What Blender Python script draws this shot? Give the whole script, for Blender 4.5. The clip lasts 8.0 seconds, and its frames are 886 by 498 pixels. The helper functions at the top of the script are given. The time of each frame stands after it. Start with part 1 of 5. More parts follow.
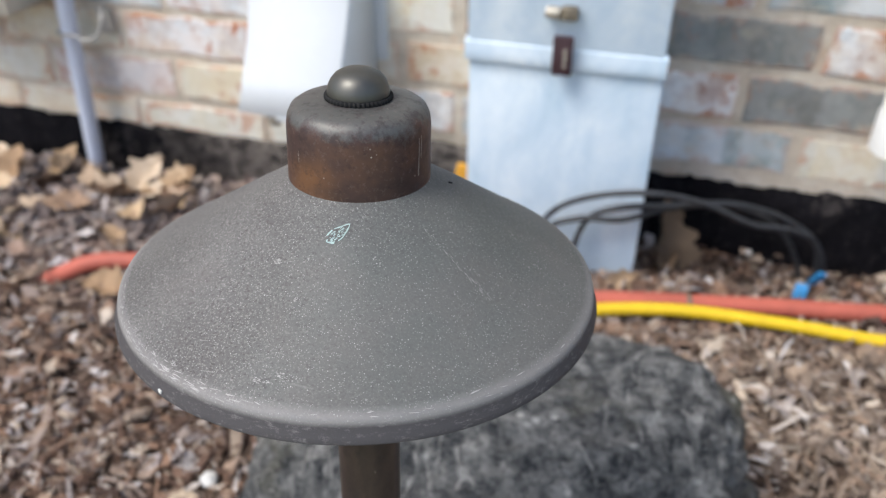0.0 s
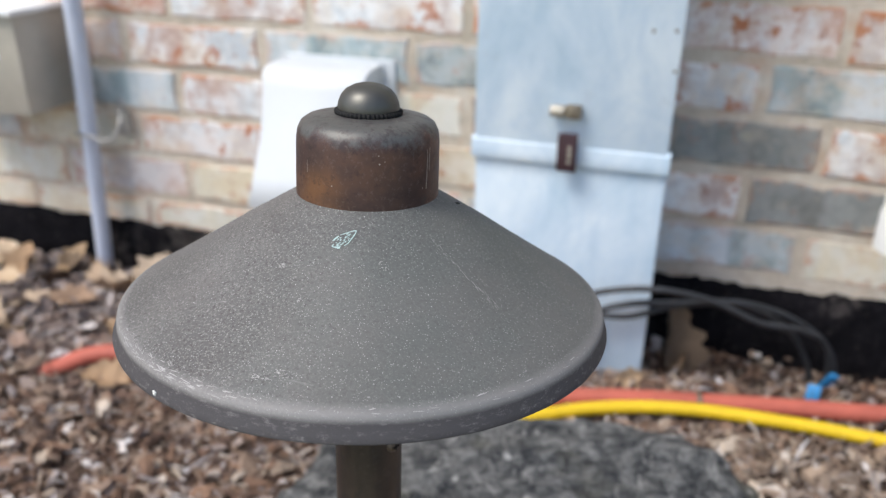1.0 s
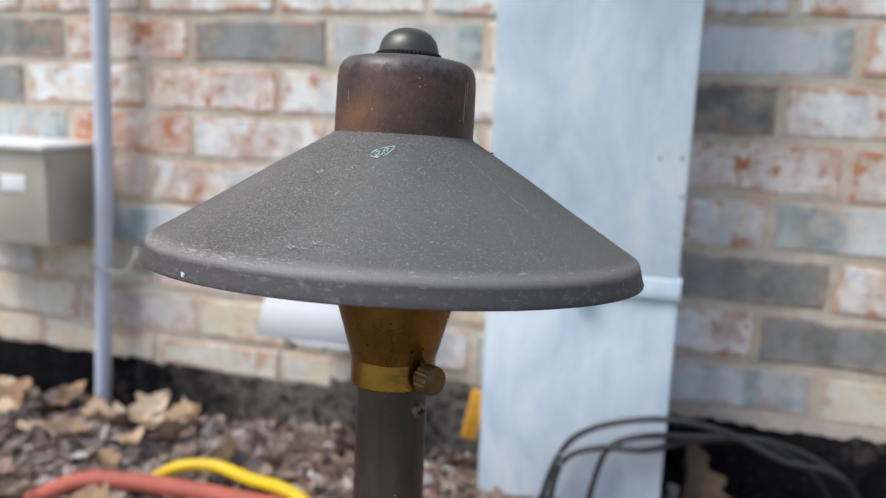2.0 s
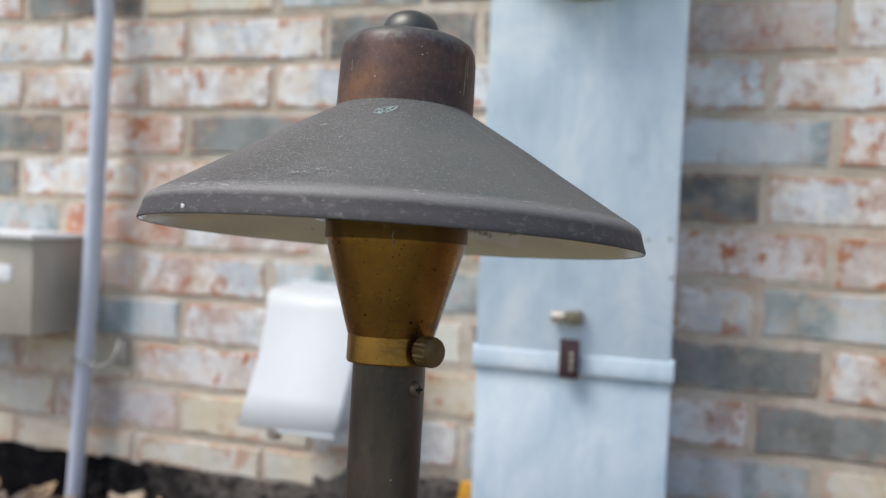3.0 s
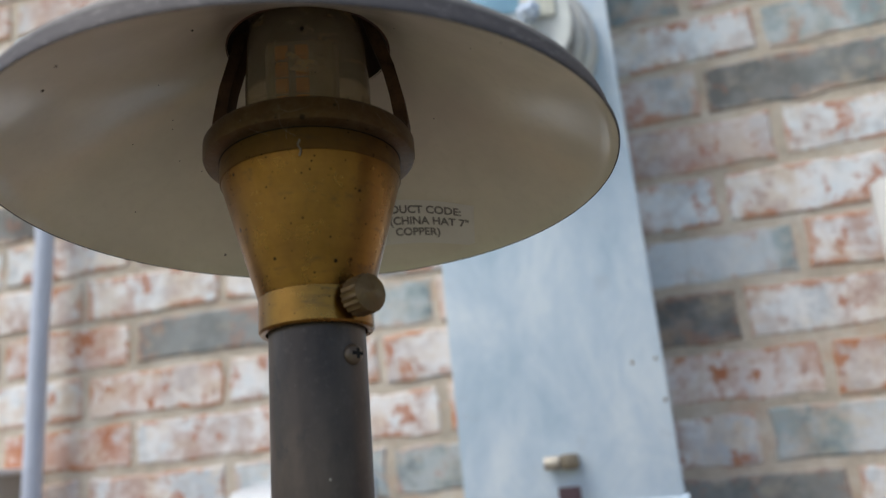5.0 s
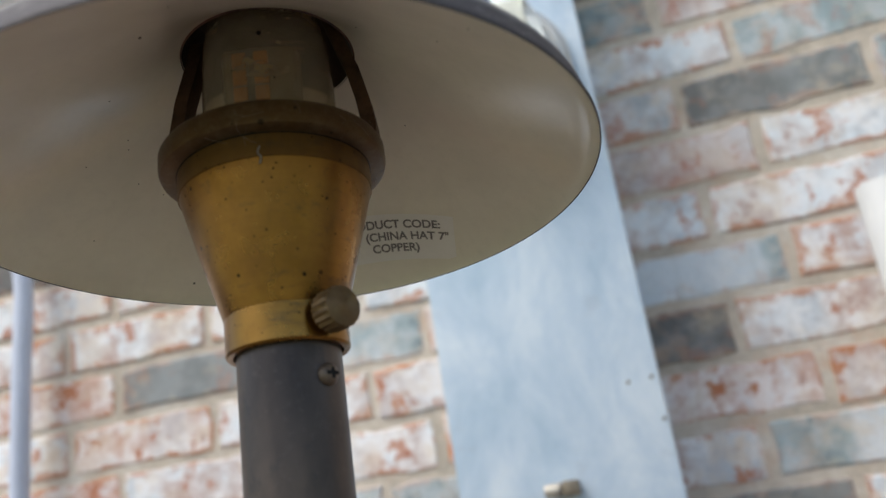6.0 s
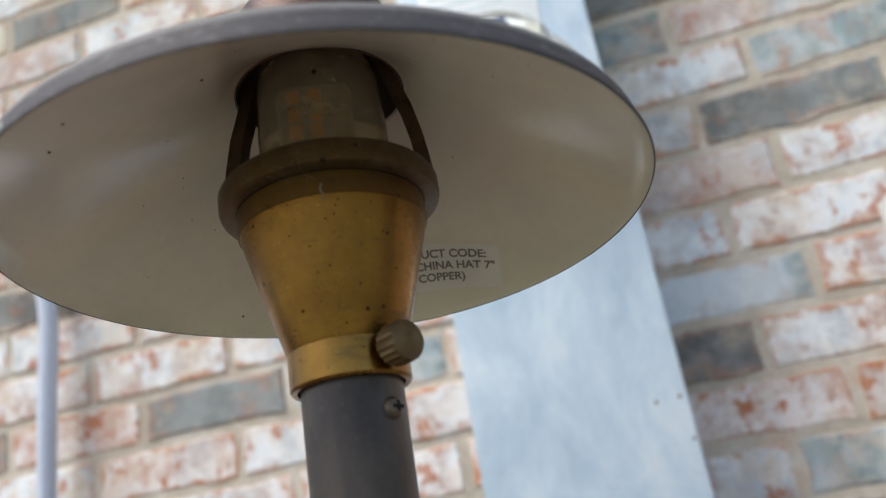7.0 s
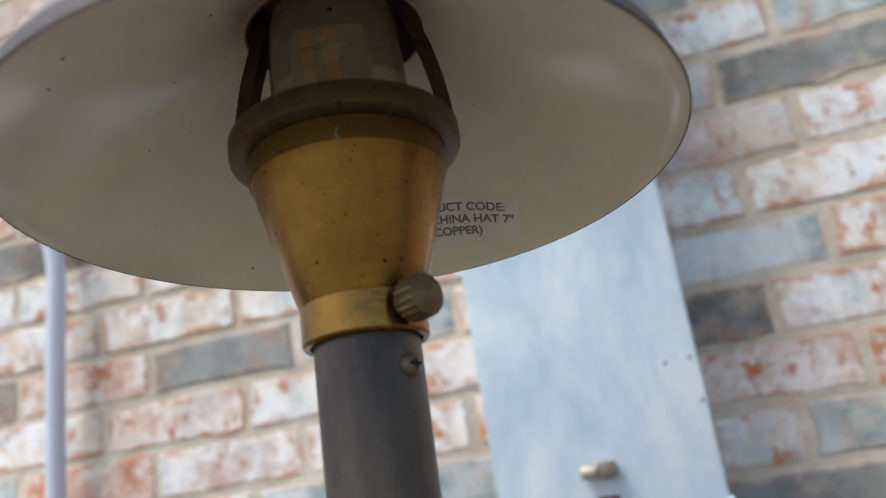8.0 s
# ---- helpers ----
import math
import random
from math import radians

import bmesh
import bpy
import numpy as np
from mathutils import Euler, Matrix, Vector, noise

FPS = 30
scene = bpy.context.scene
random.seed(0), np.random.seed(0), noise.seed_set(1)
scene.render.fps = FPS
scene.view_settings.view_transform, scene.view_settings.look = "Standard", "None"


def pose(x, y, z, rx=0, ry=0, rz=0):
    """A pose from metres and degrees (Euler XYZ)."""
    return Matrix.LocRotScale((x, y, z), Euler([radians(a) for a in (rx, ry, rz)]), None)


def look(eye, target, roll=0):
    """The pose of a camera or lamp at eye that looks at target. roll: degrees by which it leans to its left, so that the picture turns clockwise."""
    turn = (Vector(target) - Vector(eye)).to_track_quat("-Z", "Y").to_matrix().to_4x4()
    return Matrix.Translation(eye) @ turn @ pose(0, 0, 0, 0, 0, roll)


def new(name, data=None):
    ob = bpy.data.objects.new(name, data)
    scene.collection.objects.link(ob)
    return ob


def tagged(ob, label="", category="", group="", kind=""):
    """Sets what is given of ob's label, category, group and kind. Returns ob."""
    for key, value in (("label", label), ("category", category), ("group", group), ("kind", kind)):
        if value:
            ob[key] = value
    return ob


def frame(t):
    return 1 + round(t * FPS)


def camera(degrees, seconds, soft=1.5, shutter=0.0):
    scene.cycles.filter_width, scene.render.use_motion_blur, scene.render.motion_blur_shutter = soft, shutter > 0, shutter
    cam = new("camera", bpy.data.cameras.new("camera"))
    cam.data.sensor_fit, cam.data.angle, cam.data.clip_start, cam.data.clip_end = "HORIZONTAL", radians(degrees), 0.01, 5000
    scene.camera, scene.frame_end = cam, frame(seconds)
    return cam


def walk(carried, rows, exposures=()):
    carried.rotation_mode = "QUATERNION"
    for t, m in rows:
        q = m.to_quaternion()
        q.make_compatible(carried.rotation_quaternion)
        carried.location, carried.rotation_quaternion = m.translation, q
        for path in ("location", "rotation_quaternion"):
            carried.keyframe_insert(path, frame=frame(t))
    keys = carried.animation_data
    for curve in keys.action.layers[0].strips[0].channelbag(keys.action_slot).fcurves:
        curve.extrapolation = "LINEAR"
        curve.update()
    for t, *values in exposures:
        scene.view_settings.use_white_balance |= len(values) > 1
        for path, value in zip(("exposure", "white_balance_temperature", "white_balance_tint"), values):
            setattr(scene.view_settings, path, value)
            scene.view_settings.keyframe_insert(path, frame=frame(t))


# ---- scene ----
cam = camera(57.4, 8.0, soft=1.2)
PATH = [
    (0, (0.1, -0.233, 0.63), (-0.362, 1.363, -0.484), 0.2),
    (0.5, (0.092, -0.231, 0.622), (-0.378, 1.4, -0.436), 0.6),
    (1, (0.104, -0.248, 0.596), (-0.414, 1.488, -0.252), 0.7),
    (1.5, (0.106, -0.263, 0.557), (-0.453, 1.567, -0.024), 1.3),
    (1.7, (0.103, -0.27, 0.54), (-0.468, 1.58, 0.039), 1.5),
    (2.8, (0.102, -0.279, 0.454), (-0.466, 1.635, 0.326), 2.6),
    (3, (0.101, -0.28, 0.455), (-0.463, 1.637, 0.379), 2.4),
    (3.5, (0.103, -0.276, 0.433), (-0.438, 1.647, 0.531), 0.8),
    (4, (0.103, -0.261, 0.413), (-0.417, 1.644, 0.728), -2.6),
    (4.5, (0.096, -0.242, 0.383), (-0.4, 1.645, 0.823), -4.7),
    (4.7, (0.091, -0.227, 0.376), (-0.393, 1.659, 0.833), -4.9),
    (5.8, (0.089, -0.195, 0.36), (-0.338, 1.681, 0.909), -8.9),
    (6, (0.088, -0.194, 0.365), (-0.334, 1.679, 0.925), -9.2),
    (6.5, (0.081, -0.203, 0.374), (-0.345, 1.657, 0.975), -10.1),
    (7, (0.078, -0.2, 0.369), (-0.362, 1.652, 0.982), -10.2),
    (7.5, (0.075, -0.192, 0.369), (-0.384, 1.662, 0.96), -9.7),
    (8, (0.072, -0.191, 0.371), (-0.407, 1.681, 0.889), -9.0),
]
EXPOSURES = [(0.0, 0.36), (1.0, 0.30), (1.5, 0.20), (3.5, -0.03), (4.5, -0.10), (6.0, 0.14), (8.0, 0.20)]
SKY, SUN, SUN_TURN, SUN_UP = 0.178, 2.15, 225.0, 56.0
walk(cam, [(t, look(eye, target, roll)) for t, eye, target, roll in PATH], EXPOSURES)
cam.data.dof.use_dof = True
cam.data.dof.focus_distance = 0.25
cam.data.dof.aperture_fstop = 11.5

# ---- light: an open, thinly overcast sky over a shaded side yard ----
world = bpy.data.worlds.new("sky")
scene.world = world
world.use_nodes = True
wt = world.node_tree
sky = wt.nodes.new("ShaderNodeTexSky")
sky.sky_type = "NISHITA"
sky.sun_disc = False
sky.sun_elevation = radians(SUN_UP)
sky.sun_rotation = radians(SUN_TURN)
sky.air_density, sky.dust_density, sky.ozone_density = 1.0, 2.5, 1.0
wt.links.new(sky.outputs[0], wt.nodes["Background"].inputs[0])
wt.nodes["Background"].inputs[1].default_value = SKY
sun_data = bpy.data.lights.new("sun", "SUN")
sun_data.energy, sun_data.angle, sun_data.color = SUN, radians(25), (1.0, 0.985, 0.945)
sun = new("sun", sun_data)
sun.matrix_world = look((0, 0, 0), (-math.sin(radians(SUN_TURN)) * math.cos(radians(SUN_UP)), -math.cos(radians(SUN_TURN)) * math.cos(radians(SUN_UP)), -math.sin(radians(SUN_UP))))


# ---- materials ----
class Mat:
    """A small builder round one node material with a principled surface."""

    def __init__(self, name, rough=0.6, metal=0.0, spec=0.5):
        self.m = bpy.data.materials.new(name)
        self.m.use_nodes = True
        self.t = self.m.node_tree
        self.b = self.t.nodes["Principled BSDF"]
        self.b.inputs["Roughness"].default_value = rough
        self.b.inputs["Metallic"].default_value = metal
        self.b.inputs["Specular IOR Level"].default_value = spec
        self.co = None

    def node(self, kind, **values):
        n = self.t.nodes.new(kind)
        for key, v in values.items():
            n.inputs[key.replace("_", " ")].default_value = v
        return n

    def link(self, a, b):
        self.t.links.new(a, b)

    def coords(self, scale=(1, 1, 1), vary=0.0):
        tc = self.node("ShaderNodeTexCoord")
        out = tc.outputs["Object"]
        if vary:
            info = self.node("ShaderNodeObjectInfo")
            add = self.node("ShaderNodeVectorMath")
            mul = self.node("ShaderNodeMath")
            mul.operation = "MULTIPLY"
            mul.inputs[1].default_value = vary
            self.link(info.outputs["Random"], mul.inputs[0])
            self.link(out, add.inputs[0])
            self.link(mul.outputs[0], add.inputs[1])
            out = add.outputs[0]
        mp = self.node("ShaderNodeMapping")
        mp.inputs["Scale"].default_value = scale
        self.link(out, mp.inputs[0])
        return mp.outputs[0]

    def noise(self, scale, detail=4.0, rough=0.55, co=None, distort=0.0):
        n = self.node("ShaderNodeTexNoise", Scale=scale, Detail=detail, Roughness=rough, Distortion=distort)
        if co is None:
            self.co = self.co or self.coords()
            co = self.co
        self.link(co, n.inputs["Vector"])
        return n.outputs["Fac"]

    def voronoi(self, scale, co=None):
        n = self.node("ShaderNodeTexVoronoi", Scale=scale)
        if co is None:
            self.co = self.co or self.coords()
            co = self.co
        self.link(co, n.inputs["Vector"])
        return n

    def ramp(self, fac, stops):
        r = self.node("ShaderNodeValToRGB")
        e = r.color_ramp.elements
        while len(e) < len(stops):
            e.new(0.5)
        for item, (p, c) in zip(e, stops):
            item.position = p
            item.color = (*c, 1) if len(c) == 3 else c
        self.link(fac, r.inputs[0])
        return r.outputs[0]

    def step(self, fac, lo, hi):
        n = self.node("ShaderNodeMapRange")
        n.inputs["From Min"].default_value, n.inputs["From Max"].default_value = lo, hi
        self.link(fac, n.inputs["Value"])
        return n.outputs[0]

    def mix(self, fac, a, b, blend="MIX"):
        n = self.node("ShaderNodeMix")
        n.data_type, n.blend_type = "RGBA", blend
        for sock, v in ((n.inputs[0], fac), (n.inputs[6], a), (n.inputs[7], b)):
            if isinstance(v, (int, float)):
                sock.default_value = v
            elif isinstance(v, tuple):
                sock.default_value = (*v, 1)
            else:
                self.link(v, sock)
        return n.outputs[2]

    def times(self, a, b):
        n = self.node("ShaderNodeMath")
        n.operation = "MULTIPLY"
        for sock, v in zip(n.inputs, (a, b)):
            if isinstance(v, (int, float)):
                sock.default_value = v
            else:
                self.link(v, sock)
        return n.outputs[0]

    def color(self, c):
        if isinstance(c, tuple):
            self.b.inputs["Base Color"].default_value = (*c, 1)
        else:
            self.link(c, self.b.inputs["Base Color"])
        return self

    def rough(self, fac, lo, hi):
        n = self.node("ShaderNodeMapRange")
        n.inputs["To Min"].default_value, n.inputs["To Max"].default_value = lo, hi
        self.link(fac, n.inputs["Value"])
        self.link(n.outputs[0], self.b.inputs["Roughness"])
        return self

    def bump(self, fac, strength=0.3, distance=0.001):
        n = self.node("ShaderNodeBump", Strength=strength, Distance=distance)
        self.link(fac, n.inputs["Height"])
        self.link(n.outputs[0], self.b.inputs["Normal"])
        return self


def patina_bronze(name="aged_copper", metal=0.16, grain=0.80):
    """Aged copper: grey-brown bloom with pale specks; crease rubbed pale plus painted sheen, lip browned plus painted
    shade.
    """
    k = Mat(name, 0.5, metal, 0.12)
    big = k.noise(22, 5)
    base = k.ramp(big, [(0.3, (0.104, 0.101, 0.098)), (0.55, (0.140, 0.136, 0.132)), (0.8, (0.188, 0.182, 0.177))])
    fine = k.noise(1300, 2, 0.7)
    base = k.mix(k.times(k.step(fine, 0.52, 0.72), grain), base, (0.285, 0.270, 0.258))
    base = k.mix(k.times(k.step(k.noise(900, 2, 0.6), 0.55, 0.68), 0.6), base, (0.066, 0.056, 0.053))
    worn = k.noise(26, 6, 0.7, k.coords((1.0, 1.0, 2.0)))
    base = k.mix(k.times(k.step(worn, 0.54, 0.68), k.times(k.step(k.noise(500, 3, 0.7), 0.42, 0.60), 0.18)), base, (0.30, 0.285, 0.27))
    scr = k.noise(70, 2, 0.5, k.coords((1, 14, 6)))
    base = k.mix(k.times(k.step(scr, 0.69, 0.74), 0.35), base, (0.34, 0.33, 0.32))
    green = k.noise(14, 4, 0.6)
    base = k.mix(k.times(k.step(green, 0.46, 0.66), 0.14), base, (0.160, 0.176, 0.164))
    # greener bloom towards +x, also mixed darker to stand in for that side's shade
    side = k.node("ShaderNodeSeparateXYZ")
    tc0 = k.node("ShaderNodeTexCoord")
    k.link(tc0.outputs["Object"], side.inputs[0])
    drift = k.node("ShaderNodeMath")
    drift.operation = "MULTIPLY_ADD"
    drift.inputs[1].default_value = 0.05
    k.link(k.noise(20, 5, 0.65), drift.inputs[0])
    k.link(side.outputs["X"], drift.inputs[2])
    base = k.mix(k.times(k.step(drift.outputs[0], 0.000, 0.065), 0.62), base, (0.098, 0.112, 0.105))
    warm = k.noise(17, 4, 0.6, k.coords((1, 1, 1.3)))
    base = k.mix(k.times(k.step(warm, 0.46, 0.62), 0.28), base, (0.168, 0.150, 0.144))
    speck = k.voronoi(1300)
    base = k.mix(k.times(0.75, k.times(k.step(speck.outputs["Distance"], 0.24, 0.09), k.step(k.noise(260, 3), 0.42, 0.52))), base, (0.44, 0.43, 0.42))
    glint = k.voronoi(800)
    base = k.mix(k.times(0.8, k.times(k.step(glint.outputs["Distance"], 0.17, 0.06), k.step(k.noise(330, 2), 0.50, 0.57))), base, (0.56, 0.55, 0.54))
    tc = k.node("ShaderNodeTexCoord")
    flat, reach = k.node("ShaderNodeVectorMath"), k.node("ShaderNodeVectorMath")
    flat.operation, reach.operation = "MULTIPLY", "LENGTH"
    flat.inputs[1].default_value = (1, 1, 0)
    k.link(tc.outputs["Object"], flat.inputs[0])
    k.link(flat.outputs[0], reach.inputs[0])
    rim = k.node("ShaderNodeMath")
    rim.operation = "MULTIPLY_ADD"
    rim.inputs[1].default_value = 0.0022
    k.link(k.noise(60, 6, 0.7), rim.inputs[0])
    k.link(reach.outputs["Value"], rim.inputs[2])
    # pale crease: rubbed metal, with the gloss of its curve put into the colour
    base = k.mix(k.times(k.step(rim.outputs[0], 0.0842, 0.0876), 0.46), base, (0.34, 0.325, 0.32))
    # lip: browner metal, its shade away from the sky mixed into the colour
    zed = k.node("ShaderNodeSeparateXYZ")
    k.link(tc.outputs["Object"], zed.inputs[0])
    low = k.node("ShaderNodeMath")
    low.operation = "MULTIPLY_ADD"
    low.inputs[1].default_value = 0.0012
    k.link(k.noise(90, 5, 0.7), low.inputs[0])
    k.link(zed.outputs["Z"], low.inputs[2])
    base = k.mix(k.times(k.step(low.outputs[0], 0.0074, 0.0058), 0.90), base, (0.068, 0.063, 0.068))
    rub = k.noise(260, 7, 0.8, k.coords((1, 1, 2.5)))
    base = k.mix(k.times(k.times(k.step(rim.outputs[0], 0.0862, 0.0880), k.step(rub, 0.54, 0.66)), 0.55), base, (0.26, 0.245, 0.245))
    k.color(base).rough(big, 0.54, 0.70).bump(fine, 0.32, 0.0003)
    return k.m


def rust_copper():
    """The cap: copper gone dark red-brown, with a warmer stain low down."""
    k = Mat("dark_copper", 0.45, 0.45)
    n1 = k.noise(55, 5, 0.6)
    base = k.ramp(n1, [(0.3, (0.042, 0.029, 0.029)), (0.5, (0.078, 0.046, 0.041)), (0.72, (0.125, 0.066, 0.045))])
    n2 = k.noise(38, 4)
    base = k.mix(k.times(k.step(n2, 0.54, 0.66), 0.5), base, (0.15, 0.074, 0.043))
    base = k.mix(k.times(k.step(k.noise(30, 5, 0.65, None, 0.8), 0.55, 0.62), 0.7), base, (0.048, 0.040, 0.042))
    tc = k.node("ShaderNodeTexCoord")
    off = k.node("ShaderNodeVectorMath")
    off.operation = "DISTANCE"
    off.inputs[1].default_value = (-0.008, -0.023, 0.049)
    k.link(tc.outputs["Object"], off.inputs[0])
    base = k.mix(k.times(k.step(off.outputs["Value"], 0.014, 0.005), k.step(n2, 0.36, 0.56)), base, (0.185, 0.090, 0.046))
    sep = k.node("ShaderNodeSeparateXYZ")
    k.link(tc.outputs["Object"], sep.inputs[0])
    lift = k.node("ShaderNodeMath")
    lift.operation = "MULTIPLY_ADD"
    lift.inputs[1].default_value = 0.022
    k.link(k.noise(120, 6, 0.7), lift.inputs[0])
    k.link(sep.outputs["Z"], lift.inputs[2])
    base = k.mix(k.times(k.step(lift.outputs[0], 0.0782, 0.0822), 0.88), base, (0.112, 0.114, 0.108))
    fine = k.noise(600, 2, 0.7)
    base = k.mix(k.times(k.step(fine, 0.55, 0.85), 0.5), base, (0.22, 0.17, 0.15))
    sp = k.voronoi(380)
    base = k.mix(k.times(k.step(sp.outputs["Distance"], 0.13, 0.05), k.step(k.noise(80, 2), 0.58, 0.64)), base, (0.5, 0.45, 0.4))
    blot = k.noise(210, 5, 0.7)
    base = k.mix(k.times(k.step(blot, 0.52, 0.64), 0.55), base, (0.040, 0.026, 0.028))
    k.color(base).rough(blot, 0.38, 0.62).bump(fine, 0.08, 0.0004)
    return k.m


def brass(name, tone, rough=0.38, metal=0.9, dust=0.0):
    """Turned brass gone brown: fine grooves round the axis, stains, pits and some dust."""
    k = Mat(name, rough, metal)
    n = k.noise(45, 5, 0.65)
    base = k.ramp(n, [(0.3, tuple(0.72 * v for v in tone)), (0.52, tone), (0.75, tuple(min(1, 1.2 * v) for v in tone))])
    tarnish = k.noise(30, 5, 0.7, k.coords((1.0, 1.0, 0.5)))
    base = k.mix(k.times(k.step(tarnish, 0.46, 0.64), 0.65), base, (0.62 * tone[0] + 0.012, 0.56 * tone[1] + 0.012, 0.60 * tone[2] + 0.014))
    brush = k.noise(260, 3, 0.6, k.coords((0.2, 0.2, 2.4)))
    base = k.mix(k.times(k.step(brush, 0.45, 0.72), 0.22), base, tuple(0.55 * v for v in tone))
    dirt = k.noise(120, 5, 0.7)
    base = k.mix(k.times(k.step(dirt, 0.58, 0.72), 0.55), base, (0.10, 0.075, 0.045))
    # dull smears that lie round the cup
    smear = k.noise(70, 5, 0.7, k.coords((0.6, 0.6, 2.2)))
    base = k.mix(k.times(k.step(smear, 0.56, 0.66), 0.6), base, (0.115, 0.082, 0.046))
    for scale, cut in ((130, 0.12), (190, 0.13), (420, 0.15)):
        pits = k.voronoi(scale)
        base = k.mix(k.times(k.step(pits.outputs["Distance"], cut, 0.5 * cut), k.step(k.noise(0.6 * scale, 2), 0.50, 0.54)), base, (0.028, 0.020, 0.012))
    if dust:
        film = k.noise(240, 6, 0.75)
        base = k.mix(k.times(k.step(film, 0.46, 0.62), dust), base, (0.205, 0.160, 0.095))
        grime = k.noise(150, 5, 0.7)
        base = k.mix(k.times(k.step(grime, 0.54, 0.64), dust), base, (0.050, 0.036, 0.020))
    tan = k.node("ShaderNodeTangent")
    tan.direction_type, tan.axis = "RADIAL", "Z"
    k.link(tan.outputs[0], k.b.inputs["Tangent"])
    k.b.inputs["Anisotropic"].default_value = 0.85
    k.b.inputs["Anisotropic Rotation"].default_value = 0.25
    k.color(base).rough(dirt, rough - 0.06, rough + 0.16).bump(film if dust else brush, 0.25 if dust else 0.05, 0.0004)
    return k.m


def pole_metal():
    k = Mat("pole_bronze", 0.4, 0.42)
    n = k.noise(60, 5, 0.6, k.coords((1, 1, 0.35)))
    base = k.ramp(n, [(0.3, (0.042, 0.033, 0.030)), (0.52, (0.078, 0.060, 0.050)), (0.75, (0.138, 0.104, 0.079))])
    fine = k.noise(420, 3, 0.7)
    base = k.mix(k.times(k.step(fine, 0.55, 0.8), 0.5), base, (0.12, 0.098, 0.084))
    flake = k.noise(190, 5, 0.7, k.coords((1, 1, 0.6)))
    base = k.mix(k.times(k.step(flake, 0.56, 0.64), 0.7), base, (0.052, 0.044, 0.042))
    dust = k.voronoi(300)
    base = k.mix(k.times(k.step(dust.outputs["Distance"], 0.12, 0.05), k.step(k.noise(70, 2), 0.60, 0.64)), base, (0.42, 0.38, 0.32))
    k.color(base).rough(flake, 0.28, 0.50).bump(fine, 0.08, 0.0003)
    return k.m


def plain(name, tone, rough=0.6, metal=0.0, scale=30.0, amount=0.12, bump=0.1, depth=0.001, spec=0.5):
    k = Mat(name, rough, metal, spec)
    n = k.noise(scale, 5, 0.6)
    f = k.noise(scale * 9, 3, 0.6)
    lo, hi = tuple(v * (1 - amount) for v in tone), tuple(min(1, v * (1 + amount)) for v in tone)
    base = k.ramp(n, [(0.3, lo), (0.7, hi)])
    base = k.mix(k.times(k.step(f, 0.5, 0.8), 0.4), base, tuple(v * (1 - 1.6 * amount) for v in tone))
    k.color(base).rough(n, max(0.03, rough - 0.08), min(1, rough + 0.1)).bump(f, bump, depth)
    return k.m


def painted_panel():
    """Pale blue-white enamel with rain streaks and grey scuffs."""
    k = Mat("panel_enamel", 0.45)
    cloud = k.noise(11, 7, 0.68, k.coords((1, 1, 0.6)), 0.5)
    base = k.ramp(cloud, [(0.34, (0.41, 0.54, 0.65)), (0.50, (0.53, 0.64, 0.74)), (0.64, (0.67, 0.755, 0.815))])
    streak = k.noise(34, 5, 0.65, k.coords((1, 1, 0.10)))
    base = k.mix(k.times(k.step(streak, 0.50, 0.72), 0.35), base, (0.72, 0.79, 0.84))
    scuff = k.noise(24, 6, 0.7)
    base = k.mix(k.times(k.step(scuff, 0.60, 0.70), 0.40), base, (0.42, 0.485, 0.55))
    dirt = k.noise(110, 5, 0.7)
    base = k.mix(k.times(k.step(dirt, 0.67, 0.76), 0.5), base, (0.36, 0.37, 0.38))
    k.color(base).rough(scuff, 0.40, 0.58).bump(dirt, 0.05, 0.0005)
    return k.m


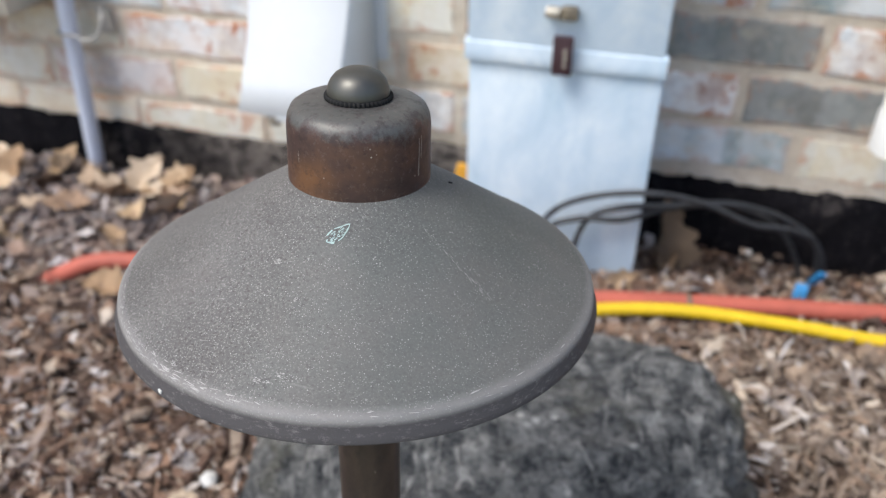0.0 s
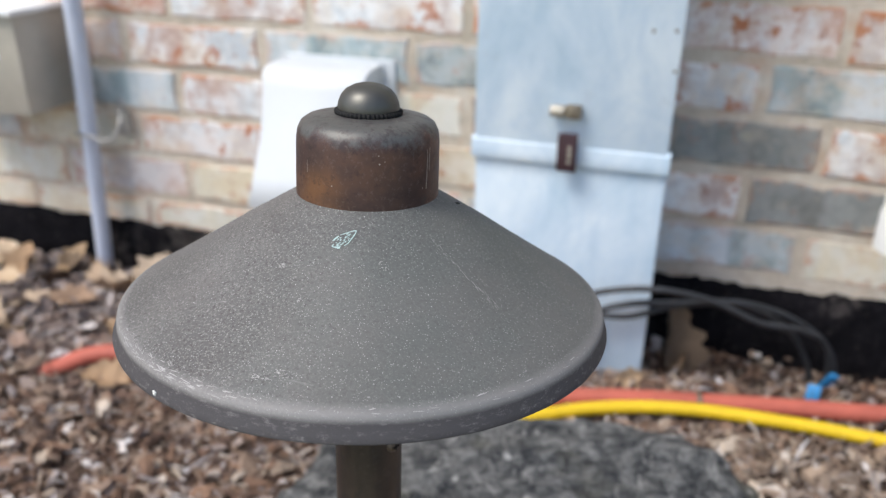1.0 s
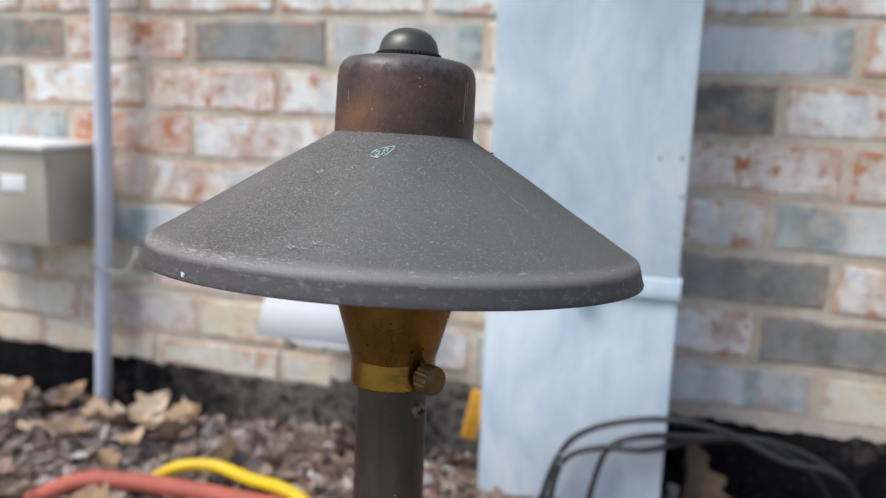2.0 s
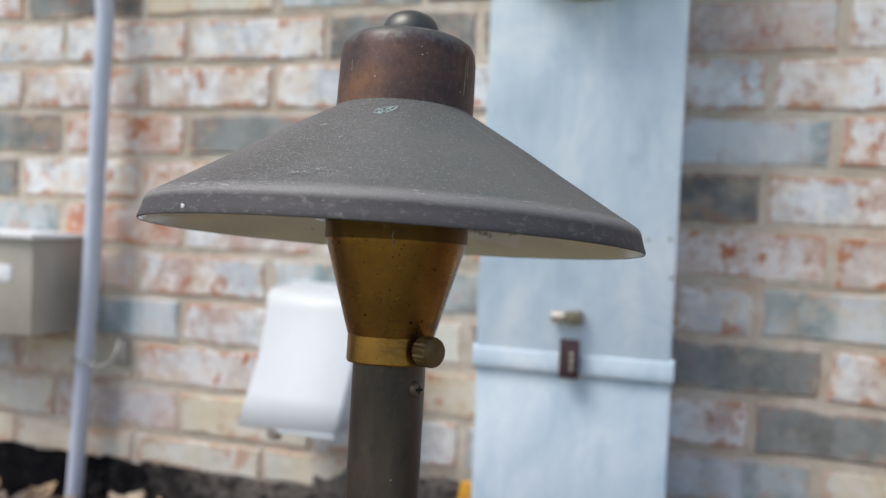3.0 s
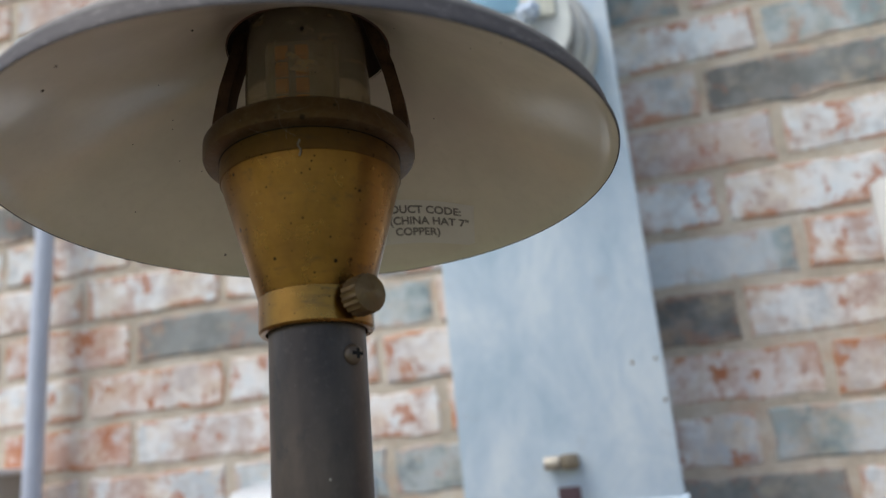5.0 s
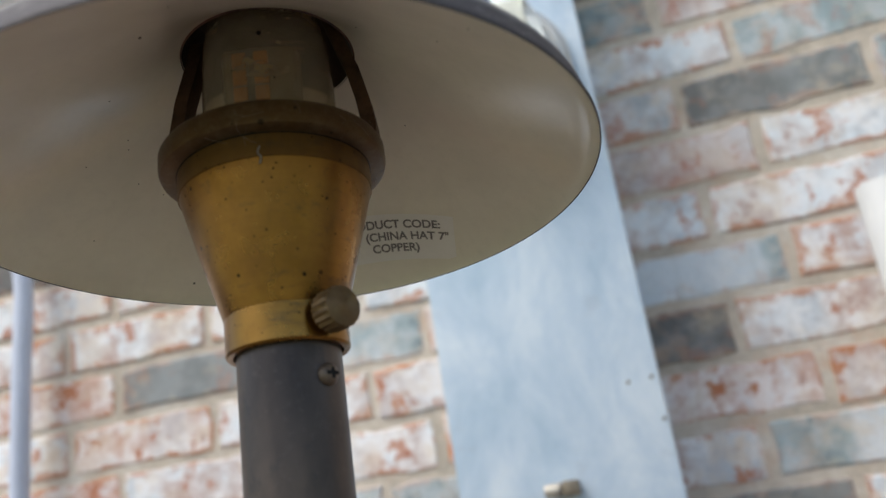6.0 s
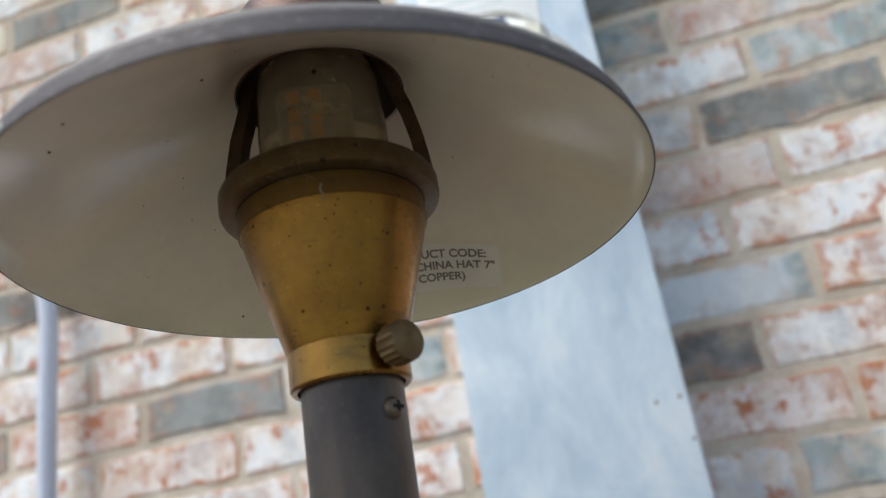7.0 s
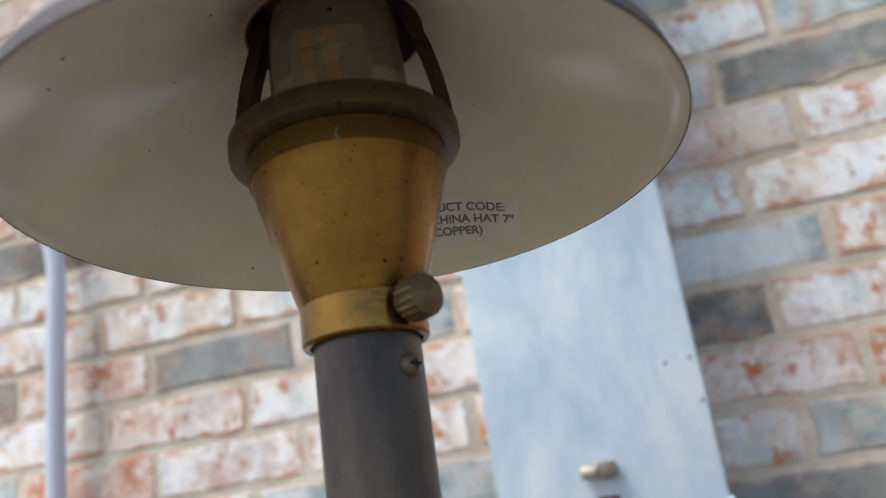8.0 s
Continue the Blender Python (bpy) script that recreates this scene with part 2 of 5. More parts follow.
def brick_material(name, a, b, c, film, chips, dark, edges=True):
    """Fired face in bands a-b-c, a lime film worn through to red chips, and sooty flashes."""
    k = Mat(name, 0.85, 0, 0.25)
    band = k.noise(8, 4, 0.55, k.coords((1.0, 1.0, 0.14), 37.0))
    base = k.ramp(band, [(0.40, a), (0.50, b), (0.58, c)])
    co = k.coords((1, 1, 1), 53.0)
    flash = k.noise(7, 3, 0.5, k.coords((1, 1, 0.10), 71.0))
    base = k.mix(k.times(k.step(flash, 0.57, 0.62), dark), base, (0.20, 0.235, 0.235))
    wash = k.noise(18, 8, 0.75, co)
    lime = k.ramp(k.noise(11, 5, 0.65, k.coords((1, 1, 1), 67.0)), [(0.38, (0.74, 0.80, 0.83)), (0.50, (0.86, 0.855, 0.845)), (0.62, (0.76, 0.68, 0.58))])
    base = k.mix(k.times(k.step(wash, 0.42, 0.55), film), base, lime)
    chip = k.noise(17, 7, 0.70, k.coords((1, 1, 0.8), 19.0))
    base = k.mix(k.times(k.step(chip, 0.575, 0.615), chips), base, (0.46, 0.175, 0.085))
    deep = k.noise(30, 6, 0.7, k.coords((1, 1, 1), 91.0))
    base = k.mix(k.times(k.step(deep, 0.60, 0.66), 0.7 * chips), base, (0.34, 0.135, 0.075))
    smear = k.noise(14, 7, 0.75, k.coords((1, 1, 1.6), 11.0))
    base = k.mix(k.times(k.step(smear, 0.54, 0.68), 0.45), base, (0.62, 0.53, 0.40))
    stain = k.noise(10, 6, 0.7, k.coords((1, 1, 1.2), 23.0))
    base = k.mix(k.times(k.step(stain, 0.55, 0.66), 0.45), base, (0.60, 0.41, 0.27))
    # mortar and worn arrises creep in from the brick's own edges
    fade = 0.60 if edges else 0.0
    tc = k.node("ShaderNodeTexCoord")
    ab = k.node("ShaderNodeVectorMath")
    ab.operation = "ABSOLUTE"
    k.link(tc.outputs["Object"], ab.inputs[0])
    sep = k.node("ShaderNodeSeparateXYZ")
    k.link(ab.outputs[0], sep.inputs[0])
    inx, inz, far, edge = (k.node("ShaderNodeMath") for _ in range(4))
    inx.operation, inz.operation, far.operation, edge.operation = "SUBTRACT", "SUBTRACT", "MAXIMUM", "MULTIPLY_ADD"
    inx.inputs[1].default_value, inz.inputs[1].default_value = 0.112, 0.031
    k.link(sep.outputs["X"], inx.inputs[0])
    k.link(sep.outputs["Z"], inz.inputs[0])
    k.link(inx.outputs[0], far.inputs[0])
    k.link(inz.outputs[0], far.inputs[1])
    edge.inputs[1].default_value = 0.066
    k.link(k.noise(45, 6, 0.7, co), edge.inputs[0])
    k.link(far.outputs[0], edge.inputs[2])
    worn = k.node("ShaderNodeMath")
    worn.operation = "MULTIPLY_ADD"
    worn.inputs[1].default_value = 0.085
    k.link(k.noise(24, 7, 0.72, k.coords((1, 1, 1), 31.0)), worn.inputs[0])
    k.link(far.outputs[0], worn.inputs[2])
    base = k.mix(k.times(k.step(worn.outputs[0], 0.0375, 0.0440), chips if edges else 0.0), base, (0.50, 0.225, 0.120))
    base = k.mix(k.times(k.step(edge.outputs[0], 0.0285, 0.0390), fade), base, (0.59, 0.51, 0.42))
    grit = k.noise(190, 4, 0.7, co)
    base = k.mix(k.times(k.step(grit, 0.52, 0.8), 0.25), base, (0.30, 0.26, 0.24))
    k.color(base).bump(k.noise(80, 6, 0.7, co), 0.5, 0.002)
    return k.m


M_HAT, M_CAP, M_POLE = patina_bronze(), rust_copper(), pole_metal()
M_LINING = plain("cream_enamel", (0.88, 0.855, 0.765), 0.17, 0, 30, 0.06, 0.03, 0.0003)
M_BRASS = brass("aged_brass", (0.335, 0.180, 0.044), 0.24, 0.97)
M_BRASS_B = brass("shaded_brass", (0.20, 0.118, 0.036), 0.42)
M_BRASS_D = brass("dull_brass", (0.125, 0.076, 0.031), 0.38, 0.75, 0.32)
M_BRASS_K = brass("grimy_brass", (0.19, 0.118, 0.050), 0.5, 0.6, 0.35)
M_STRAP = plain("brown_strap_metal", (0.090, 0.050, 0.030), 0.50, 0.5, 130, 0.55)
M_FINIAL = plain("gunmetal", (0.110, 0.108, 0.098), 0.43, 0.8, 50, 0.12, 0.03, 0.0002)
M_BLACK = plain("black_rubber", (0.012, 0.012, 0.012), 0.75, 0, 90, 0.3, 0.1, 0.001, 0.25)
M_INSIDE = plain("dark_cap_inside", (0.10, 0.080, 0.066), 0.7, 0, 60, 0.3)
M_STICKER = plain("white_sticker", (0.87, 0.87, 0.86), 0.5, 0, 40, 0.05, 0.02)
M_WEARW = plain("white_chip", (0.62, 0.61, 0.58), 0.7, 0, 300, 0.2)
M_SCRATCH = plain("pale_scratch", (0.27, 0.24, 0.215), 0.7, 0, 300, 0.3)
M_INK = plain("black_ink", (0.20, 0.20, 0.21), 0.6, 0, 40, 0.1, 0.0)
M_LED = plain("amber_led_phosphor", (0.85, 0.36, 0.05), 0.4, 0, 90, 0.1, 0.0)
M_BOARD = plain("led_board", (0.42, 0.36, 0.24), 0.5, 0, 60, 0.15, 0.02)
M_VERDI = plain("verdigris", (0.38, 0.50, 0.475), 0.8, 0, 300, 0.25, 0.2, 0.0005)
M_WEAR = plain("pale_wear", (0.34, 0.33, 0.32), 0.6, 0.2, 300, 0.2, 0.1, 0.0004)
M_PANEL = painted_panel()
M_PLATE = plain("white_paper_plate", (0.82, 0.84, 0.86), 0.4, 0, 20, 0.04, 0.02)
M_MAROON = plain("maroon_seal_tag", (0.050, 0.024, 0.030), 0.45, 0, 40, 0.2)
M_LATCH = plain("weathered_latch_metal", (0.42, 0.39, 0.33), 0.5, 0.5, 90, 0.35)
M_LATCH_D = plain("corroded_latch_metal", (0.20, 0.17, 0.125), 0.6, 0.4, 120, 0.45)
M_GREY_RING = plain("meter_ring_metal", (0.60, 0.61, 0.58), 0.4, 0.45, 40, 0.12)
M_METER_IN = plain("meter_dial_white", (0.84, 0.86, 0.86), 0.5, 0, 40, 0.08)
M_DRUM = plain("meter_drum_grey", (0.24, 0.225, 0.20), 0.5, 0.1, 40, 0.12)
M_CREAM = plain("cream_plastic", (0.66, 0.66, 0.58), 0.45, 0, 30, 0.08)
M_BLUE_LCD = plain("blue_display_window", (0.20, 0.38, 0.52), 0.25, 0, 20, 0.1, 0.0)
M_SEAL = plain("pale_blue_seal", (0.58, 0.68, 0.82), 0.35, 0, 90, 0.2)
M_NAVY = plain("navy_label", (0.08, 0.11, 0.20), 0.4, 0, 20, 0.1, 0.0)
M_CONDUIT = plain("grey_pvc", (0.55, 0.59, 0.69), 0.45, 0, 14, 0.07, 0.04)
M_STRAP_STEEL = plain("galvanised_strap", (0.40, 0.385, 0.36), 0.4, 0.5, 60, 0.2)
M_UPPER_BOX = plain("grey_green_plastic", (0.65, 0.73, 0.745), 0.5, 0, 14, 0.08, 0.05)
M_TRAY = plain("shaded_tray_plastic", (0.10, 0.092, 0.080), 0.6, 0, 30, 0.2)
M_SCREW = plain("bronze_screw", (0.15, 0.115, 0.088), 0.45, 0.5, 200, 0.2)
M_LOWER_BOX = plain("taupe_painted_steel", (0.45, 0.415, 0.35), 0.38, 0.1, 18, 0.1, 0.05)
M_LID = plain("white_lid", (0.80, 0.80, 0.79), 0.4, 0, 18, 0.05, 0.03)
M_HOOD = plain("white_vent_plastic", (0.575, 0.60, 0.62), 0.42, 0, 12, 0.03, 0.03)
M_ORANGE = plain("orange_red_hose", (0.43, 0.105, 0.070), 0.65, 0, 24, 0.16, 0.1)
M_YELLOW = plain("yellow_hose", (0.72, 0.485, 0.012), 0.45, 0, 24, 0.08, 0.05)
M_CABLE = plain("black_cable", (0.030, 0.032, 0.036), 0.5, 0, 40, 0.3)
M_BLUE = plain("blue_plastic", (0.03, 0.25, 0.55), 0.5, 0, 60, 0.15)
M_AMBER = plain("amber_scrap", (0.72, 0.36, 0.04), 0.6, 0, 60, 0.3)
def tar_material():
    """Black bitumen with splashed soil and dust dried on in patches."""
    k = Mat("black_tar", 0.95, 0, 0.05)
    n = k.noise(26, 7, 0.75)
    base = k.ramp(n, [(0.35, (0.004, 0.004, 0.005)), (0.6, (0.012, 0.011, 0.013))])
    splash = k.noise(7, 7, 0.72)
    base = k.mix(k.times(k.step(splash, 0.57, 0.68), 0.7), base, (0.135, 0.118, 0.108))
    # dried soil washed down behind the vent hood
    tc = k.node("ShaderNodeTexCoord")
    sep = k.node("ShaderNodeSeparateXYZ")
    k.link(tc.outputs["Object"], sep.inputs[0])
    wash = k.node("ShaderNodeMath")
    wash.operation = "MULTIPLY_ADD"
    wash.inputs[1].default_value = 0.5
    k.link(k.noise(9, 7, 0.75), wash.inputs[0])
    k.link(sep.outputs["X"], wash.inputs[2])
    base = k.mix(k.times(k.times(k.step(wash.outputs[0], -0.46, -0.30), k.step(sep.outputs["X"], -0.10, -0.16)), k.step(k.noise(60, 6, 0.75), 0.36, 0.56)), base, (0.20, 0.175, 0.155))
    fleck = k.noise(130, 5, 0.75)
    base = k.mix(k.times(k.step(fleck, 0.58, 0.68), 0.5), base, (0.12, 0.105, 0.098))
    k.color(base).bump(n, 0.9, 0.010)
    return k.m


M_TAR = tar_material()
def mortar_material():
    """Tan mortar with lime bloom, orange stains and grey weathering."""
    k = Mat("tan_mortar", 0.95, 0, 0.2)
    n = k.noise(16, 7, 0.7)
    base = k.ramp(n, [(0.34, (0.42, 0.37, 0.30)), (0.5, (0.575, 0.50, 0.405)), (0.66, (0.67, 0.62, 0.54))])
    base = k.mix(k.times(k.step(k.noise(12, 6, 0.7, k.coords((1, 1, 1.4))), 0.55, 0.66), 0.5), base, (0.58, 0.37, 0.24))
    f = k.noise(150, 5, 0.7)
    base = k.mix(k.times(k.step(f, 0.5, 0.75), 0.4), base, (0.33, 0.29, 0.25))
    k.color(base).bump(f, 0.6, 0.003)
    return k.m


M_MORTAR = mortar_material()
M_WHITE_PVC = plain("white_pvc", (0.78, 0.78, 0.76), 0.45, 0, 20, 0.05)
BRICK_KINDS = {
    "white": ("brick_limewashed", (0.52, 0.38, 0.33), (0.62, 0.58, 0.56), (0.54, 0.58, 0.61), 0.90, 0.80, 0.10),
    "pink": ("brick_pink_grey", (0.50, 0.35, 0.30), (0.52, 0.43, 0.40), (0.40, 0.42, 0.43), 0.50, 0.55, 0.30),
    "red": ("brick_red_white", (0.50, 0.22, 0.13), (0.58, 0.40, 0.33), (0.56, 0.50, 0.48), 0.75, 1.0, 0.10),
    "blue": ("brick_blue_grey", (0.20, 0.26, 0.265), (0.33, 0.41, 0.43), (0.58, 0.63, 0.66), 0.36, 0.35, 0.65),
    "cream": ("brick_cream", (0.64, 0.53, 0.38), (0.70, 0.62, 0.46), (0.62, 0.59, 0.49), 0.35, 0.60, 0.10),
    "dark": ("brick_dark_grey", (0.150, 0.146, 0.138), (0.180, 0.186, 0.178), (0.23, 0.245, 0.24), 0.12, 0.30, 0.35),
}
BRICKS = {kind: brick_material(*values) for kind, values in BRICK_KINDS.items()}
FAR_BRICKS = {kind: brick_material("far_" + values[0], *values[1:], edges=False) for kind, values in BRICK_KINDS.items()}


def glass_dirty():
    """Frosted glass under a film of pale dust."""
    k = Mat("dusty_frosted_glass", 0.2)
    k.b.inputs["Transmission Weight"].default_value = 0.80
    k.b.inputs["IOR"].default_value = 1.15
    n = k.noise(110, 5, 0.7)
    base = k.ramp(n, [(0.35, (0.93, 0.87, 0.76)), (0.7, (0.76, 0.68, 0.55))])
    crust = k.step(k.noise(75, 6, 0.7, k.coords((1, 1, 1.5))), 0.57, 0.62)
    base = k.mix(crust, base, (0.52, 0.40, 0.23))
    clear = k.node("ShaderNodeMapRange")
    clear.inputs["To Min"].default_value, clear.inputs["To Max"].default_value = 0.86, 0.30
    k.link(crust, clear.inputs["Value"])
    k.link(clear.outputs[0], k.b.inputs["Transmission Weight"])
    k.color(base).rough(n, 0.03, 0.18)
    return k.m


def clear_glass():
    k = Mat("meter_glass", 0.05)
    k.b.inputs["Transmission Weight"].default_value = 1.0
    k.b.inputs["IOR"].default_value = 1.25
    k.color((0.95, 0.97, 0.97))
    return k.m


def mulch_material(name, stops):
    k = Mat(name, 0.9, 0, 0.2)
    geo = k.node("ShaderNodeNewGeometry")
    base = k.ramp(geo.outputs["Random Per Island"], stops)
    grain = k.noise(260, 5, 0.7, k.coords((1, 1, 1)))
    base = k.mix(k.times(k.step(grain, 0.45, 0.7), 0.55), base, (0.085, 0.058, 0.044))
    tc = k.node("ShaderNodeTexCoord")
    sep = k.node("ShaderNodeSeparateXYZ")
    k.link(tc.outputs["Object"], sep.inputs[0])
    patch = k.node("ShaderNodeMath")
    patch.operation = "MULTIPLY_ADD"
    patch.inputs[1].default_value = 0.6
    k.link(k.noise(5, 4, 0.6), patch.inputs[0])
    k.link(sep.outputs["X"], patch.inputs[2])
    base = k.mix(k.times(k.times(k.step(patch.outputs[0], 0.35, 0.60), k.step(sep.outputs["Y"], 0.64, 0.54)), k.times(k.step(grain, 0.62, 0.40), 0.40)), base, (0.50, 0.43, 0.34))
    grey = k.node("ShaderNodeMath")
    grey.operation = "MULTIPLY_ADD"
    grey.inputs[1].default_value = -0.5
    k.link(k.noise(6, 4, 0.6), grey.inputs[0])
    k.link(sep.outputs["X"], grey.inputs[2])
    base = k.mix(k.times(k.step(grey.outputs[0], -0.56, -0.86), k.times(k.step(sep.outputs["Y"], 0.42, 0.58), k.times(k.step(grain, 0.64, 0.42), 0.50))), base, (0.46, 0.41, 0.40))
    k.color(base).bump(grain, 0.4, 0.001)
    return k.m


def soil_material():
    k = Mat("dark_mulch_soil", 0.95, 0, 0.15)
    n = k.noise(34, 7, 0.7)
    v = k.voronoi(70)
    base = k.ramp(n, [(0.3, (0.030, 0.021, 0.017)), (0.5, (0.070, 0.048, 0.037)), (0.7, (0.14, 0.10, 0.078))])
    base = k.mix(k.step(v.outputs["Distance"], 0.5, 0.1), base, (0.075, 0.052, 0.040))
    k.color(base).bump(n, 0.8, 0.012)
    return k.m


def bounce_lawn_material():
    """Straw-coloured turf in front of the bed, unseen and added to bounce light up."""
    k = Mat("bounce_turf", 0.9, 0, 0.2)
    n = k.noise(3, 8, 0.7)
    base = k.ramp(n, [(0.3, (0.30, 0.32, 0.18)), (0.6, (0.46, 0.475, 0.30))])
    k.color(base).bump(k.noise(120, 4, 0.7), 0.8, 0.02)
    return k.m


def rock_material():
    k = Mat("dark_granite", 0.8, 0, 0.3)
    n = k.noise(48, 8, 0.75)
    base = k.ramp(n, [(0.40, (0.032, 0.036, 0.042)), (0.50, (0.135, 0.138, 0.138)), (0.62, (0.34, 0.34, 0.33))])
    vein = k.noise(30, 7, 0.7, k.coords((2.0, 0.7, 1.0)), 1.4)
    base = k.mix(k.times(k.step(vein, 0.57, 0.66), 0.85), base, (0.50, 0.49, 0.47))
    salt = k.noise(330, 3, 0.75)
    base = k.mix(k.times(k.step(salt, 0.56, 0.68), 0.6), base, (0.36, 0.36, 0.34))
    moss = k.noise(9, 4, 0.6)
    base = k.mix(k.times(k.step(moss, 0.54, 0.66), 0.55), base, (0.165, 0.155, 0.098))
    base = k.mix(k.times(k.step(k.noise(260, 3, 0.75, k.coords((1, 1, 1.3))), 0.57, 0.66), 0.6), base, (0.035, 0.033, 0.030))
    dots = k.voronoi(55)
    base = k.mix(k.times(k.step(dots.outputs["Distance"], 0.22, 0.12), k.step(k.noise(24, 3), 0.54, 0.58)), base, (0.60, 0.59, 0.57))
    k.color(base).bump(n, 1.0, 0.018)
    return k.m


def leaf_material(name="dead_leaf", dim=1.0):
    k = Mat(name, 0.75, 0, 0.25)
    info = k.node("ShaderNodeObjectInfo")
    base = k.ramp(info.outputs["Random"], [(0.0, (0.34, 0.22, 0.13)), (0.35, (0.49, 0.36, 0.23)), (0.7, (0.60, 0.49, 0.37)), (1.0, (0.27, 0.17, 0.11))])
    n = k.noise(60, 5, 0.6)
    base = k.mix(k.times(k.step(n, 0.5, 0.75), 0.6), base, (0.24, 0.145, 0.085))
    base = k.mix(1.0, base, (dim, 0.92 * dim if dim < 1 else 1.0, 0.88 * dim if dim < 1 else 1.0), "MULTIPLY")
    k.color(base).bump(n, 0.3, 0.002)
    return k.m


# dimmed copy of the leaf colour: browner, and standing in for shade
M_LEAF_BROWN = leaf_material("shaded_brown_leaf", 0.30)
M_BOUNCE_LAWN = bounce_lawn_material()
M_GLASS, M_CLEAR, M_SOIL, M_ROCK, M_LEAF = glass_dirty(), clear_glass(), soil_material(), rock_material(), leaf_material()
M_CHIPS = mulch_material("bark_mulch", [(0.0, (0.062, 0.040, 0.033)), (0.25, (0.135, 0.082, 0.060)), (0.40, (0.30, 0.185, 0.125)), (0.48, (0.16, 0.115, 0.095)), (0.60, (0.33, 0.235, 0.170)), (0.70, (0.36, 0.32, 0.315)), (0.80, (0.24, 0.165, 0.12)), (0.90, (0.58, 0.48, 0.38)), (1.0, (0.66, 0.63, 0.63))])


# ---- building blocks ----
def mesh_of(name, bm, mats, smooth=True):
    me = bpy.data.meshes.new(name)
    bmesh.ops.recalc_face_normals(bm, faces=bm.faces)
    for f in bm.faces:
        f.smooth = smooth
    bm.to_mesh(me)
    bm.free()
    for m in mats if isinstance(mats, (list, tuple)) else [mats]:
        me.materials.append(m)
    return me


def sharpen(me, angle=35):
    me.set_sharp_from_angle(angle=radians(angle))
    return me


def part(name, bm, material, parent, label="", smooth=True, m=None):
    ob = new(name, sharpen(mesh_of(name, bm, material, smooth)))
    if parent is not None:
        ob.parent = parent
    if m is not None:
        ob.matrix_basis = m
    return tagged(ob, label)


def thing(name, label, category, m=None, group="", kind=""):
    ob = new(name)
    ob.empty_display_size = 0.02
    if m is not None:
        ob.matrix_basis = m
    return tagged(ob, label, category, group, kind)


def lathe(profile, segs=96, bm=None):
    """A surface turned about z from (radius, height) pairs."""
    bm = bm or bmesh.new()
    rings = []
    for r, h in profile:
        if r < 1e-6:
            rings.append([bm.verts.new((0, 0, h))])
        else:
            rings.append([bm.verts.new((r * math.cos(a), r * math.sin(a), h)) for a in (2 * math.pi * i / segs for i in range(segs))])
    for a, b in zip(rings, rings[1:]):
        for i in range(segs):
            j = (i + 1) % segs
            quad = [a[i % len(a)], a[j % len(a)], b[j % len(b)], b[i % len(b)]]
            quad = list(dict.fromkeys(quad))
            if len(quad) > 2:
                bm.faces.new(quad)
    return bm


def block(x0, x1, y0, y1, z0, z1, bevel=0.002, segs=2, bm=None):
    own = bmesh.new()
    bmesh.ops.create_cube(own, size=1)
    for v in own.verts:
        v.co = Vector(((x0 + x1) / 2 + v.co.x * (x1 - x0), (y0 + y1) / 2 + v.co.y * (y1 - y0), (z0 + z1) / 2 + v.co.z * (z1 - z0)))
    if bevel:
        bmesh.ops.bevel(own, geom=own.edges[:], offset=bevel, segments=segs, affect="EDGES", profile=0.6)
    if bm is None:
        return own
    me = bpy.data.meshes.new("tmp")
    own.to_mesh(me)
    own.free()
    bm.from_mesh(me)
    bpy.data.meshes.remove(me)
    return bm


def smooth_path(points, steps=10):
    pts = [Vector(p) for p in points]
    pts = [2 * pts[0] - pts[1], *pts, 2 * pts[-1] - pts[-2]]
    out = []
    for a, b, c, d in zip(pts, pts[1:], pts[2:], pts[3:]):
        for i in range(steps):
            t = i / steps
            out.append(0.5 * (2 * b + (c - a) * t + (2 * a - 5 * b + 4 * c - d) * t * t + (3 * b - a - 3 * c + d) * t ** 3))
    out.append(pts[-2])
    return out


def tube(points, radius, segs=16, steps=10, ripple=0.0):
    bm = bmesh.new()
    path = smooth_path(points, steps)
    rings = []
    for i, p in enumerate(path):
        d = (path[min(i + 1, len(path) - 1)] - path[max(i - 1, 0)]).normalized()
        u = d.cross(Vector((0, 0, 1)) if abs(d.z) < 0.9 else Vector((1, 0, 0))).normalized()
        v = d.cross(u)
        r = radius * (1 + ripple * noise.noise(p * 30))
        rings.append([bm.verts.new(p + r * (math.cos(a) * u + math.sin(a) * v)) for a in (2 * math.pi * k / segs for k in range(segs))])
    for a, b in zip(rings, rings[1:]):
        for k in range(segs):
            bm.faces.new((a[k], a[(k + 1) % segs], b[(k + 1) % segs], b[k]))
    bm.faces.new(rings[0])
    bm.faces.new(rings[-1])
    return bm


# ---- ground ----
WALL_Y = 0.841


def ground_height(x, y):
    h = 0.012 * noise.noise(Vector((x * 4, y * 4, 0.3))) + 0.006 * noise.noise(Vector((x * 13, y * 13, 2.1)))
    near = max(0.0, 1 - math.hypot(x, y) / 6)
    left = -0.035 * min(1, max(0, (-x - 0.35) / 0.5)) * min(1, max(0, (y - 0.3) / 0.4))
    dip = min(1, max(0, (y - 0.62) / 0.20))
    dip = -0.048 * dip * dip * (3 - 2 * dip) * (1.0 + 0.15 * min(1, max(0, (x - 0.05) / 0.1)))
    return (h + left + dip) * near - 0.004


